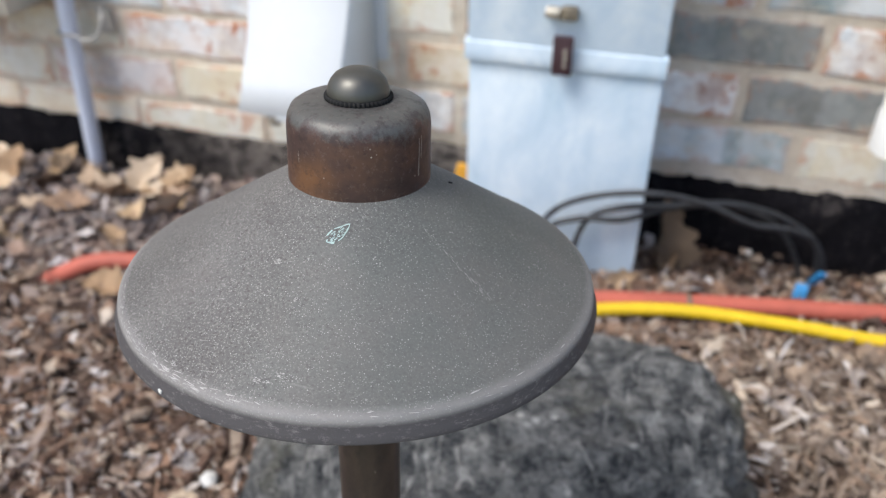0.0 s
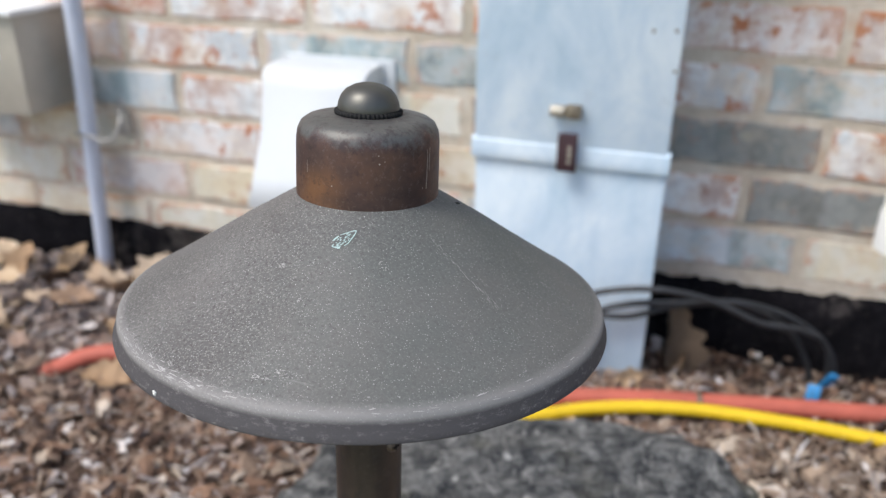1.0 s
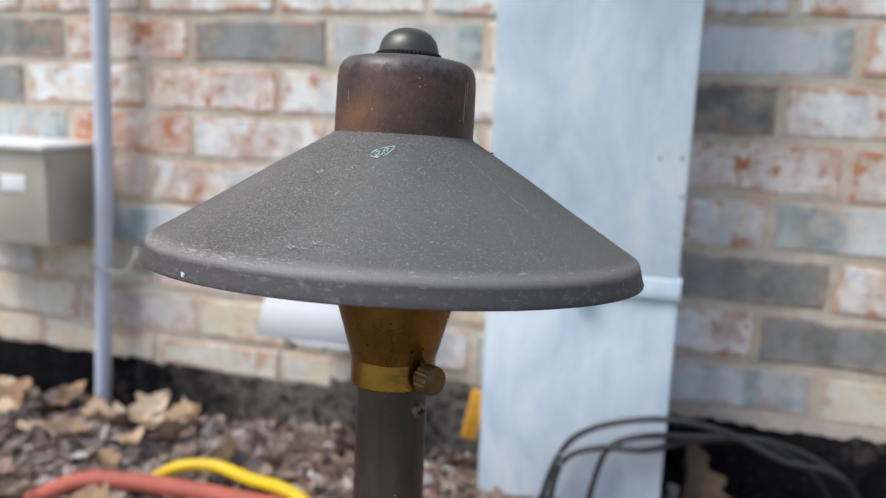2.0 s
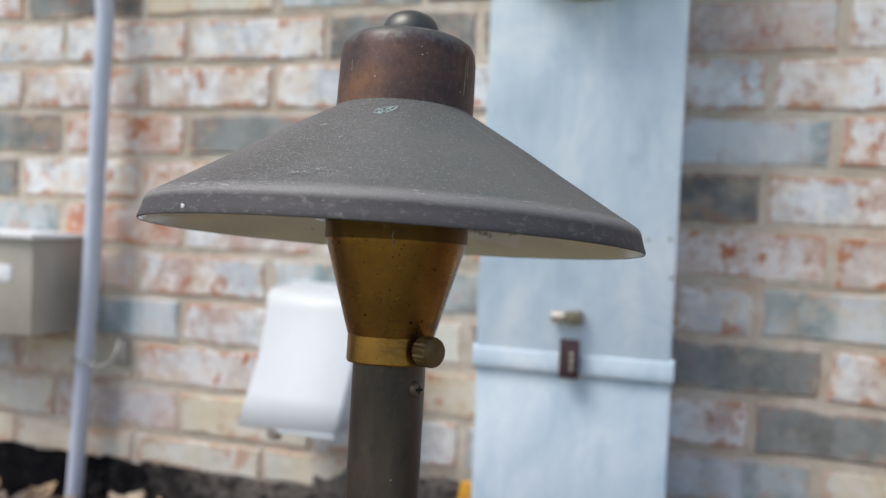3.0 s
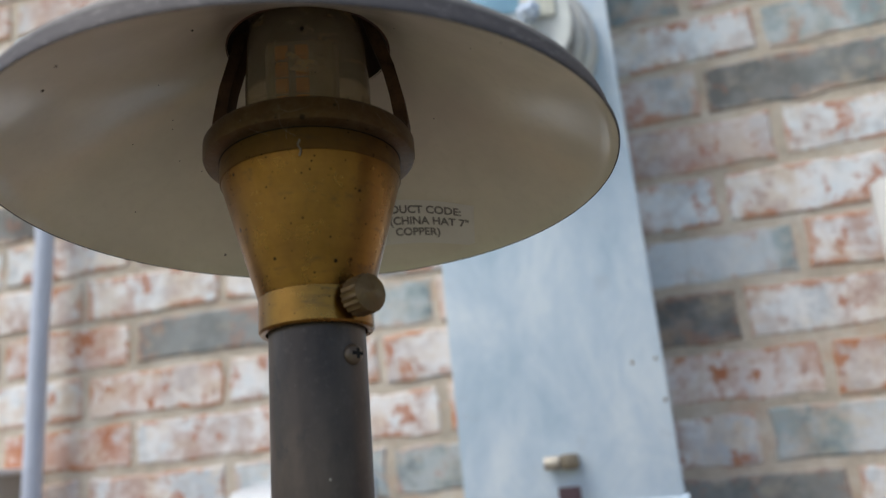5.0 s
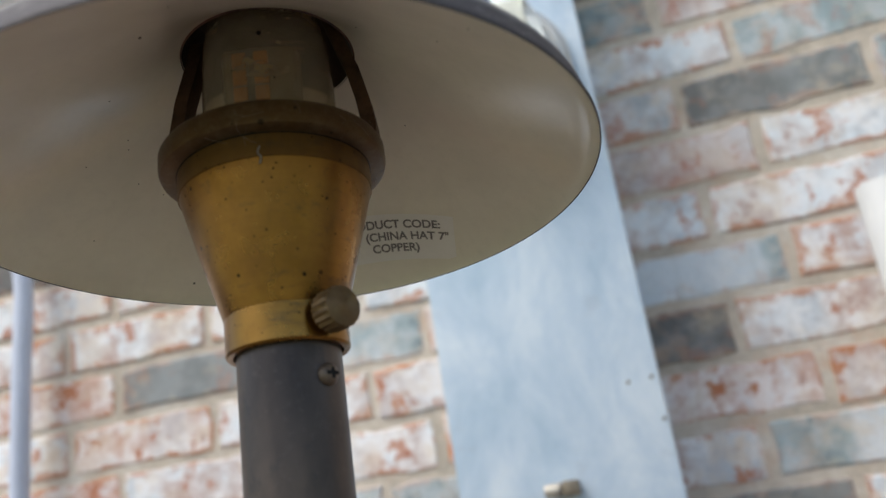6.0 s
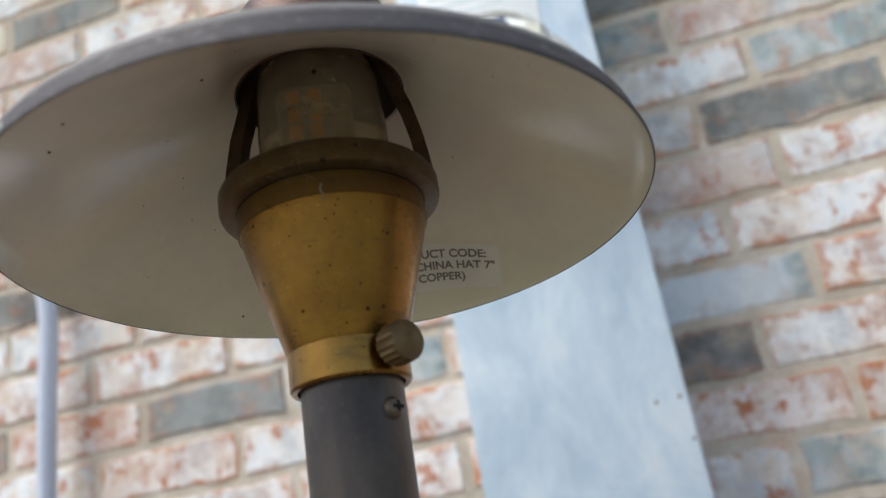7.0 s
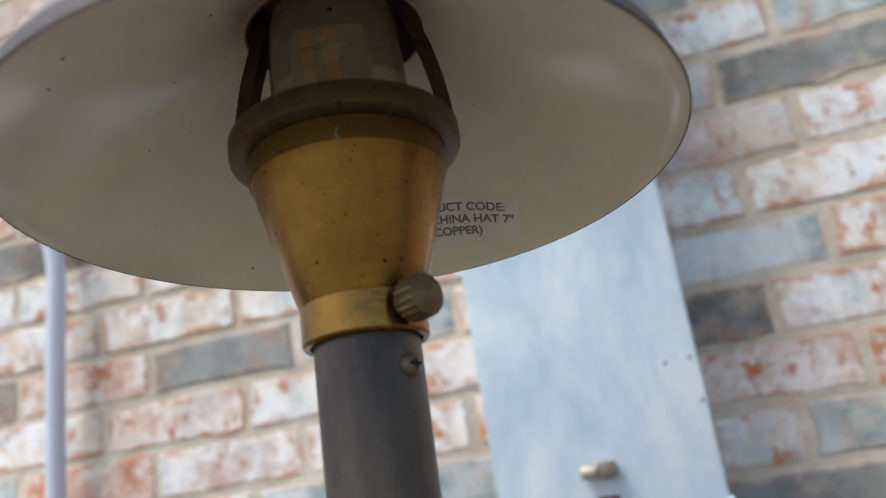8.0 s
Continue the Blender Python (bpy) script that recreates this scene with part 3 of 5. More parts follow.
def build_ground():
    def axis(a, b, step):
        v = list(np.arange(a, b + 1e-6, step))
        far = [0.3, 0.8, 2, 5, 12, 30, 80, 200]
        return [a - f for f in reversed(far)] + v + [b + f for f in far]
    xs, ys = axis(-1.6, 1.2, 0.025), axis(-1.9, 0.85, 0.025)
    verts = [(x, y, ground_height(x, y)) for y in ys for x in xs]
    n = len(xs)
    faces = [(j * n + i, j * n + i + 1, (j + 1) * n + i + 1, (j + 1) * n + i) for j in range(len(ys) - 1) for i in range(n - 1)]
    me = bpy.data.meshes.new("ground")
    me.from_pydata(verts, [], faces)
    me.materials.append(M_SOIL)
    me.materials.append(M_BOUNCE_LAWN)
    for p in me.polygons:
        p.use_smooth = True
        p.material_index = 1 if p.center.y < -0.47 - 0.14 * math.cos(1.1 * (p.center.x - 0.24)) + 0.02 * noise.noise(Vector((p.center.x * 5, 0.4, 7.0))) else 0
    tagged(new("ground", me), "dark brown mulched soil bed along a brick wall", "ground", kind="structure")


build_ground()

# ---- brick wall ----
COURSE, PITCH, Z0, JOINT = 0.0742, 0.236, 0.0138, 0.0105
NOTABLE = {
    (12, 0): "blue", (12, 1): "pink", (11, 0): "white", (11, 1): "blue", (10, 0): "pink", (10, 1): "dark", (9, 0): "pink", (9, 1): "white",
    (8, 0): "white", (8, 1): "white", (7, 0): "blue", (7, 1): "white", (6, 0): "dark", (6, 1): "white", (5, 0): "red", (5, 1): "red",
    (4, 0): "white", (4, 1): "blue", (3, 0): "dark", (3, 1): "white", (2, 0): "white", (2, 1): "dark", (1, 0): "blue", (1, 1): "cream",
    (14, -3): "white", (14, -4): "white", (14, -2): "cream", (13, -4): "white", (13, -5): "white", (13, -2): "red", (12, -5): "white", (13, -3): "dark", (12, -4): "red", (12, -3): "pink", (12, -2): "blue", (11, -4): "red", (11, -3): "red", (11, -5): "red", (10, -4): "dark", (10, -3): "cream", (10, -2): "blue", (10, -1): "dark", (9, -3): "white", (9, -4): "white", (9, -5): "white",
    (8, -2): "white", (8, -3): "white", (8, -4): "white", (7, -3): "dark", (7, -4): "red", (7, -5): "dark", (6, -2): "white", (6, -3): "red", (6, -4): "white",
    (5, -2): "white", (5, -3): "white", (5, -4): "red", (4, -3): "white", (4, -2): "blue", (3, -4): "blue", (3, -3): "white", (3, -1): "dark",
    (2, -3): "red", (2, -4): "cream", (2, -2): "cream", (1, -3): "cream", (1, -4): "pink", (0, -3): "cream", (0, -4): "cream", (0, -5): "cream", (0, -2): "cream",
}


def brick_mesh(name, length, height, depth, rnd):
    """One brick with knocked, uneven edges, its face looking to -y."""
    bm = bmesh.new()
    hx, hz = length / 2, height / 2
    edge = [(-hx + 2 * hx * i / 6, -hz) for i in range(6)] + [(hx, -hz + 2 * hz * i / 2) for i in range(2)]
    edge += [(hx - 2 * hx * i / 6, hz) for i in range(6)] + [(-hx, hz - 2 * hz * i / 2) for i in range(2)]
    face, rim, back = [], [], []
    for x, z in edge:
        dx, dz = rnd.gauss(0, 0.0016), rnd.gauss(0, 0.0016)
        inset = rnd.uniform(0.002, 0.0055)
        sx, sz = 1 - inset / hx, 1 - inset / hz
        face.append(bm.verts.new((x * sx + dx, -depth / 2, z * sz + dz)))
        rim.append(bm.verts.new((x + dx, -depth / 2 + rnd.uniform(0.0015, 0.004), z + dz)))
        back.append(bm.verts.new((x + dx, depth / 2, z + dz)))
    n = len(edge)
    bm.faces.new(face)
    for a, b in ((face, rim), (rim, back)):
        for i in range(n):
            bm.faces.new((a[i], a[(i + 1) % n], b[(i + 1) % n], b[i]))
    return mesh_of(name, bm, BRICKS["white"], False)


def build_wall():
    x0, x1, top = -4.0, 3.2, 2.75
    bm = block(x0, x1, WALL_Y + 0.0014, WALL_Y + 0.22, Z0 + COURSE - 0.022, top, 0)
    wall = tagged(new("wall_north", mesh_of("wall_north", bm, M_MORTAR, False)), "old limewashed brick wall with tan mortar joints", "wall", kind="structure")
    rnd = random.Random(11)
    kinds = ["white", "white", "white", "red", "red", "blue", "blue", "cream", "pink", "dark"]
    meshes = {}
    for kind in BRICKS:
        for shape in range(5):
            me = brick_mesh("brick", PITCH - JOINT, COURSE - JOINT, 0.03, rnd)
            me.materials[0] = BRICKS[kind]
            meshes[kind, shape] = me
    rest_v, rest_f, rest_m = [], [], []
    names = list(BRICKS)
    for k in range(0, int((top - Z0) / COURSE)):
        joint = 0.284 if k % 2 else 0.20
        for n in range(-16, 13):
            a, b = joint + (n - 1) * PITCH, joint + n * PITCH
            if a < x0 or b > x1 or (k == 0 and n > -2):
                continue
            kind = NOTABLE.get((k, n)) or rnd.choice(kinds)
            c = Vector(((a + b) / 2 + rnd.uniform(-0.002, 0.002), WALL_Y + 0.015 + rnd.uniform(-0.0022, 0.0003), Z0 + (k + 0.5) * COURSE + rnd.uniform(-0.0012, 0.0012)))
            shape = rnd.randrange(5)
            if a > -1.3 and b < 0.85 and k < 19:
                ob = new("brick", meshes[kind, shape])
                ob.parent = wall
                ob.location = c
                ob.rotation_euler = (0, radians(rnd.uniform(-0.35, 0.35)), 0)
                if k == 0:
                    ob.scale = (1, 1, 0.72)
                    ob.location.z += 0.009
            else:
                h = Vector(((PITCH - JOINT) / 2, 0.015, (COURSE - JOINT) / 2))
                base = len(rest_v)
                rest_v += [c + Vector((sx * h.x, sy * h.y, sz * h.z)) for sx in (-1, 1) for sy in (-1, 1) for sz in (-1, 1)]
                rest_f += [tuple(base + i for i in f) for f in ((0, 1, 5, 4), (0, 2, 3, 1), (4, 5, 7, 6), (0, 4, 6, 2), (1, 3, 7, 5))]
                rest_m += [names.index(kind)] * 5
    me = bpy.data.meshes.new("far_bricks")
    me.from_pydata(rest_v, [], rest_f)
    for m in FAR_BRICKS.values():
        me.materials.append(m)
    me.polygons.foreach_set("material_index", rest_m)
    rest = tagged(new("far_bricks", me), kind="stuff")
    rest.parent = wall
    # mortar behind the short lowest course, where the ground falls away
    low = block(-4.0, -0.42, WALL_Y + 0.0014, WALL_Y + 0.22, 0.030, Z0 + COURSE - 0.022, 0)
    tagged(new("mortar_bed", mesh_of("mortar_bed", low, M_MORTAR, False)), kind="stuff").parent = wall
    # tarred foundation with a ragged top edge
    bm = bmesh.new()
    cols = []
    xs = np.arange(x0, x1 + 0.001, 0.005)
    for x in xs:
        t = (0.036 if x < -0.42 else 0.075) + 0.005 * noise.noise(Vector((x * 22, 1.7, 0))) + 0.005 * noise.noise(Vector((x * 55, 4.2, 0))) + 0.005 * noise.noise(Vector((x * 120, 4.2, 0)))
        cols.append([bm.verts.new((x, WALL_Y - 0.004 + 0.006 * noise.noise(Vector((x * 14, z * 20, 3))), z)) for z in (-0.25, -0.10, -0.05, 0.0, min(0.03, t - 0.004), t)] + [bm.verts.new((x, WALL_Y + 0.10, t)), bm.verts.new((x, WALL_Y + 0.10, -0.25))])
    for a, b in zip(cols, cols[1:]):
        for i in range(len(a)):
            j = (i + 1) % len(a)
            bm.faces.new((a[i], b[i], b[j], a[j]))
    f = new("foundation", mesh_of("foundation", bm, M_TAR))
    tagged(f, "black tarred foundation under the brick wall", "foundation", kind="structure")


# ---- path light ----
def leaning(x, y, z, dx, dy):
    """A frame at a place whose z axis leans by dx and dy."""
    return Matrix.Translation((x, y, z)) @ Vector((0, 0, 1)).rotation_difference(Vector((dx, dy, 1))).to_matrix().to_4x4()


LEAN_M = leaning(0.0022, -0.0042, 0.4462, -0.007, 0.071)
TOP = LEAN_M.inverted() @ leaning(0.0008, -0.0014, 0.4462, 0.0050, 0.0880)


def hat_under(r):
    """Height of the underside of the hat at a radius."""
    return 0.0445 - (r - 0.0245) * 0.655


def build_path_light():
    lamp = thing("path_light", "weathered bronze path light with conical hat on slim pole", "path light", LEAN_M)
    outer = [(0.0250, 0.0466), (0.0262, 0.0456), (0.032, 0.0421), (0.0463, 0.0334), (0.060, 0.0245), (0.074, 0.0157), (0.0815, 0.0110), (0.0838, 0.0097), (0.0850, 0.00895), (0.0860, 0.0083), (0.0866, 0.0077), (0.0870, 0.0070), (0.08725, 0.0062), (0.0876, 0.0047), (0.0883, 0.0022), (0.0889, 0.0006), (0.0888, 0.0)]
    edge = [(0.0888, 0.0), (0.0886, -0.0002), (0.0884, 0.0)]
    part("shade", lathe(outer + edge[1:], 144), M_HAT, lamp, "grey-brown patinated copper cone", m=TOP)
    inner = [(0.0884, 0.0), (0.0880, 0.0012), (0.0871, 0.0028), (0.0858, 0.0043)] + [(r, hat_under(r)) for r in (0.084, 0.078, 0.066, 0.054, 0.042, 0.033)] + [(0.0290, 0.0425), (0.0262, 0.0448), (0.0246, 0.0460)]
    part("shade_lining", lathe(inner, 144), M_LINING, lamp, "cream enamelled underside with dust specks", m=TOP)
    part("cap_inside", lathe([(0.0246, 0.0459), (0.0240, 0.052), (0.0238, 0.066), (0.020, 0.071), (0, 0.0715)], 72), M_INSIDE, lamp, "dark hollow of the cap", m=TOP)
    cap = [(0.0246, 0.0453), (0.0251, 0.0457), (0.0250, 0.0551), (0.0248, 0.0656), (0.0244, 0.0688), (0.0232, 0.0713), (0.0212, 0.0727), (0.0170, 0.0736), (0.0115, 0.0741), (0, 0.0741)]
    part("cap", lathe(cap, 96), M_CAP, lamp, "dark red-brown copper cap", m=TOP)
    fin = part("finial", lathe([(0.0098, 0.0750), (0.0106, 0.0755), (0.0107, 0.0762), (0.0104, 0.0782), (0.0095, 0.0804), (0.0078, 0.0824), (0.0052, 0.0838), (0.0025, 0.0845), (0, 0.0846)], 64), M_FINIAL, lamp, "domed gunmetal finial knob", m=TOP)
    gasket = lathe([(0.0088, 0.0737), (0.0114, 0.0738), (0.0118, 0.0743), (0.0118, 0.0752), (0.0114, 0.0757), (0.0090, 0.0757)], 96)
    for v in gasket.verts:
        if math.hypot(v.co.x, v.co.y) > 0.0113 and round(math.atan2(v.co.y, v.co.x) / (2 * math.pi) * 96) % 2:
            v.co.x *= 0.965
            v.co.y *= 0.965
    part("gasket", gasket, M_BLACK, fin, "black knurled rubber washer")
    # brass socket cup, its flange and the two straps that carry the hat
    part("socket_cup", lathe([(0.0, 0.006), (0.0240, 0.0064), (0.0254, 0.0060), (0.0256, 0.0005), (0.0249, -0.0020), (0.0158, -0.0335), (0.0154, -0.0342)], 96), M_BRASS, lamp, "tapered golden brass socket cup")
    # cup's upper band: flange shade put into a darker copy of the brass
    part("cup_band", lathe([(0.0254, 0.0062), (0.02572, 0.0060), (0.02572, 0.0002), (0.02565, -0.0004), (0.0252, -0.0006)], 96), M_BRASS_B, lamp, "brass band coloured darker for shade under the flange")
    part("collar", lathe([(0.0150, -0.0338), (0.0156, -0.0342), (0.0156, -0.0432), (0.0151, -0.0438), (0.0138, -0.0438), (0.0136, -0.0400)], 96), M_BRASS, lamp, "plain brass collar")
    part("flange", lathe([(0.0248, 0.0058), (0.0285, 0.0056), (0.0299, 0.0062), (0.0303, 0.0072), (0.0303, 0.0112), (0.0296, 0.0124), (0.0280, 0.0130), (0.0200, 0.0130), (0.0180, 0.0125)], 96), M_BRASS_D, lamp, "dull brass flange ring with cobweb")
    # black ring modelled in place of the shadow between flange and cup
    part("shadow_gap", lathe([(0.0250, 0.0054), (0.0259, 0.0055), (0.0259, 0.0059), (0.0250, 0.0060)], 96), M_BLACK, lamp, "thin black ring for the shadow under the flange")
    web = random.Random(8)
    bm = bmesh.new()
    for i in range(13):
        a0 = radians(web.gauss(-52, 34))
        a1 = a0 + web.uniform(-0.20, 0.20)
        h0, h1 = web.uniform(0.0066, 0.0126), web.uniform(0.0000, 0.0116)
        r0, r1 = 0.0306, 0.0306 if h1 > 0.006 else 0.0262
        rows = []
        for k in range(7):
            t = k / 6
            a, r, h = a0 + (a1 - a0) * t + 0.05 * math.sin(3.1 * t + i), r0 + (r1 - r0) * t + 0.0004 * math.sin(math.pi * t), h0 + (h1 - h0) * t - 0.0006 * math.sin(math.pi * t)
            rows.append([bm.verts.new((r * math.cos(a) - d * math.sin(a), r * math.sin(a) + d * math.cos(a), h + d)) for d in (-0.000025, 0.000025)])
        for p, q in zip(rows, rows[1:]):
            bm.faces.new((p[0], p[1], q[1], q[0]))
    tagged(part("cobweb", bm, M_SCRATCH, lamp, "fine grey cobweb threads"), kind="stuff")
    for ang in (10, 188):
        a = radians(ang)
        bm = bmesh.new()
        prev = None
        for r, h in ((0.0284, 0.0126), (0.0286, 0.016), (0.0277, 0.024), (0.0258, 0.034), (0.0230, 0.043), (0.0205, 0.052)):
            ring = []
            for dr, dt in ((-0.0030, -0.0030), (0.0009, -0.0030), (0.0009, 0.0030), (-0.0030, 0.0030)):
                ring.append(bm.verts.new(((r + dr) * math.cos(a) - dt * math.sin(a), (r + dr) * math.sin(a) + dt * math.cos(a), h)))
            if prev:
                for i in range(4):
                    bm.faces.new((prev[i], prev[(i + 1) % 4], ring[(i + 1) % 4], ring[i]))
            else:
                bm.faces.new(ring)
            prev = ring
        bm.faces.new(prev)
        part("strap", bm, M_STRAP, lamp, "brown metal strap", False)
    lens = part("lens", lathe([(0.0184, 0.0122), (0.0184, 0.0300), (0.0178, 0.0450), (0.0160, 0.0560), (0.012, 0.062), (0, 0.064), (0, 0.0625), (0.0112, 0.0607), (0.0148, 0.055), (0.0165, 0.045), (0.0171, 0.030), (0.0171, 0.0122)], 72), M_GLASS, lamp, "dusty frosted glass cylinder")
    lens.visible_shadow = False
    bm = bmesh.new()
    for ang, h, size in ((-52, 0.0165, 0.0006), (-70, 0.0400, 0.0007), (-30, 0.0200, 0.0003), (-95, 0.030, 0.0003), (-60, 0.026, 0.0003)):
        a = radians(ang)
        bmesh.ops.create_icosphere(bm, subdivisions=1, radius=size, matrix=Matrix.Translation((0.0184 * math.cos(a), 0.0184 * math.sin(a), h)))
    tagged(part("dirt_spots", bm, M_BLACK, lens, "black fly spots on the glass"), kind="stuff")
    bulb = part("led_board", block(-0.0085, 0.0062, -0.003, 0.003, 0.0125, 0.043, 0.0006), M_BOARD, lamp, "led circuit board", False, Matrix.Rotation(radians(18), 4, "Z"))
    for cx in (-0.0054, -0.0008):
        for row in range(5):
            part("led", block(cx - 0.0015, cx + 0.0015, -0.0048, -0.0028, 0.0150 + row * 0.0054, 0.0194 + row * 0.0054, 0.0004), M_LED, bulb, "", False)
    # knurled thumbscrew
    n = 40
    bm = bmesh.new()
    rings = []
    for r, h, kn in ((0.0030, 0.0120, 0), (0.0030, 0.0172, 0), (0.0048, 0.0172, 1), (0.0053, 0.0179, 1), (0.0053, 0.0230, 1), (0.0049, 0.0237, 0), (0.0030, 0.0242, 0)):
        rings.append([bm.verts.new(((r - (0.00045 if kn and i % 2 else 0)) * math.cos(2 * math.pi * i / n), (r - (0.00045 if kn and i % 2 else 0)) * math.sin(2 * math.pi * i / n), h)) for i in range(n)])
    for a, b in zip(rings, rings[1:]):
        for i in range(n):
            bm.faces.new((a[i], a[(i + 1) % n], b[(i + 1) % n], b[i]))
    bm.faces.new(rings[-1])
    part("thumbscrew", bm, M_BRASS_K, lamp, "knurled grimy brass thumbscrew", True, Matrix.Translation((0, 0, -0.0380)) @ Matrix.Rotation(radians(-31), 4, "Z") @ Matrix.Rotation(radians(90), 4, "Y"))
    pole = part("pole", lathe([(0.0, -0.0405), (0.0126, -0.0405), (0.0131, -0.0410), (0.0131, -0.20), (0.0131, -0.50), (0, -0.50)], 64), M_POLE, lamp, "slim dark bronze pole")
    scr = part("screw", lathe([(0.0, 0.0150), (0.0014, 0.0149), (0.0023, 0.0144), (0.0028, 0.0136), (0.0028, 0.0120)], 28), M_SCREW, pole, "small cross-head screw", True, Matrix.Translation((0, 0, -0.0518)) @ Matrix.Rotation(radians(-24), 4, "Z") @ Matrix.Rotation(radians(90), 4, "Y"))
    bm = block(-0.0013, 0.0013, -0.00035, 0.00045, 0.01470, 0.01512, 0)
    block(-0.00045, 0.00045, -0.0017, 0.0017, 0.01471, 0.01513, 0, 1, bm)
    part("screw_slot", bm, M_BLACK, scr, "", False)
    # verdigris ring and worn spots on the hat
    def on_hat(r, a, lift=0.00025):
        h = 0.0458 - (r - 0.0262) * 0.620
        return Vector((r * math.cos(a), r * math.sin(a), h + lift))
    rnd = random.Random(4)
    bm = bmesh.new()
    n = 40
    ring_o, ring_i = [], []
    for i in range(n):
        t = 2 * math.pi * i / n
        wob = 1 + 0.16 * noise.noise(Vector((math.cos(t) * 2, math.sin(t) * 2, 5)))
        w = 0.16 + 0.16 * max(-0.6, noise.noise(Vector((math.cos(t) * 2.4, math.sin(t) * 2.4, 9))))
        for ring, s in ((ring_o, 1.0), (ring_i, 1 - w)):
            u = 0.88 * (math.cos(t) * 0.0040 + 0.0010 * math.cos(t) ** 3) * wob * s
            v = math.sin(t) * 0.0020 * (1 - 0.38 * math.cos(t)) * wob * s
            u, v = u * 0.72 - v * 0.70, u * 0.70 + v * 0.72
            ring.append(bm.verts.new(on_hat(0.0352 - v, radians(-80) + u / 0.033)))
    for i in range(n):
        if noise.noise(Vector((i * 0.43, 2.2, 0.5))) < 0.34:
            bm.faces.new((ring_o[i], ring_o[(i + 1) % n], ring_i[(i + 1) % n], ring_i[i]))
    bmesh.ops.delete(bm, geom=[v for v in bm.verts if not v.link_faces], context="VERTS")
    tagged(part("verdigris_spot", bm, M_VERDI, lamp, "pale turquoise corrosion ring", m=TOP), kind="stuff")
    bm = bmesh.new()
    for i in range(44):
        mid_u, mid_v, L, w = rnd.uniform(-0.0030, 0.0022), rnd.uniform(-0.0013, 0.0013), rnd.uniform(0.0002, 0.0006), rnd.uniform(0.00008, 0.00022)
        quad = []
        for du, dv in ((-L, 0), (0, -w), (L, 0), (0, w)):
            u, v = mid_u + du, mid_v + dv
            u, v = u * 0.72 - v * 0.70, u * 0.70 + v * 0.72
            quad.append(bm.verts.new(on_hat(0.0352 - v, radians(-80) + u / 0.033)))
        bm.faces.new(quad)
    tagged(part("verdigris_flecks", bm, M_VERDI, lamp, m=TOP), kind="stuff")
    # pale scuffs on the cone: radius, angle, spread along and across, count
    bm = bmesh.new()
    for r0, ang, along, across, count in ((0.0470, -102.4, 0.0010, 0.0010, 26), (0.0564, -89.5, 0.0006, 0.0005, 10), (0.0797, -90.4, 0.0024, 0.0005, 22), (0.0776, -86.8, 0.0016, 0.0008, 18),
                                          (0.0836, -112.0, 0.0016, 0.0004, 14), (0.0652, -1.2, 0.0008, 0.0022, 14), (0.0669, -152.5, 0.0004, 0.0004, 8), (0.0557, 6.2, 0.0022, 0.0012, 12), (0.0430, -62.0, 0.0012, 0.0030, 12)):
        for _ in range(count):
            du, dv = rnd.gauss(0, 0.6 * along), rnd.gauss(0, 0.6 * across)
            L, w = rnd.uniform(0.2, 0.7) * along ** 0.5 * 0.022, rnd.uniform(0.00005, 0.00013)
            bm.faces.new([bm.verts.new(on_hat(r0 + dv + y, radians(ang) + (du + x) / r0, 0.00012)) for x, y in ((-L, 0), (0, -w), (L, 0), (0, w))])
    # one long rubbed streak running down the cone
    for i in range(60):
        t = rnd.random()
        r0, a0 = 0.0375 + 0.026 * t, radians(-33.5 + 5.8 * t + rnd.gauss(0, 0.45))
        L, w = rnd.uniform(0.0003, 0.0013), rnd.uniform(0.00003, 0.00008)
        bm.faces.new([bm.verts.new(on_hat(r0 + y, a0 + x / r0, 0.00012)) for x, y in ((0, -L), (w, 0), (0, L), (-w, 0))])
    tagged(part("cone_wear", bm, M_WEAR, lamp, "pale scuffs on the cone", m=TOP), kind="stuff")
    bm = bmesh.new()
    bmesh.ops.create_icosphere(bm, subdivisions=1, radius=0.0007, matrix=Matrix.Translation(on_hat(0.0323, radians(21.0))) @ Matrix.Diagonal((1.6, 0.5, 0.5, 1)))
    part("grit", bm, M_BLACK, lamp, "black grit fleck", m=TOP)
    bm = bmesh.new()
    crease = [(0.0838, 0.0097), (0.0850, 0.00895), (0.0860, 0.0083), (0.0866, 0.0077), (0.0870, 0.0070)]
    for i in range(110):
        a0 = radians(-116 + rnd.gauss(0, 14)) if i < 80 else radians(rnd.uniform(-170, -20))
        t0 = min(0.95, abs(rnd.gauss(0.45, 0.2)))
        L, w, slope = rnd.uniform(0.0006, 0.0042), rnd.uniform(0.00004, 0.00016), rnd.uniform(-0.12, 0.12)
        rows = []
        for s in (0, 0.33, 0.66, 1):
            half = w * (1 - (2 * s - 1) ** 2) + 0.00002
            pair = []
            for side in (-1, 1):
                u = min(3.99, max(0.0, (t0 + slope * s) * 4 + side * half / 0.0011))
                (r0, h0), (r1, h1) = crease[int(u)], crease[int(u) + 1]
                r, h = r0 + (r1 - r0) * (u % 1) + 0.00010, h0 + (h1 - h0) * (u % 1) + 0.00010
                pair.append(bm.verts.new((r * math.cos(a0 + s * L / r), r * math.sin(a0 + s * L / r), h)))
            rows.append(pair)
        for p, q in zip(rows, rows[1:]):
            bm.faces.new((p[0], q[0], q[1], p[1]))
    tagged(part("rim_wear", bm, M_WEAR, lamp, "pale scuffs along the rim", m=TOP), kind="stuff")
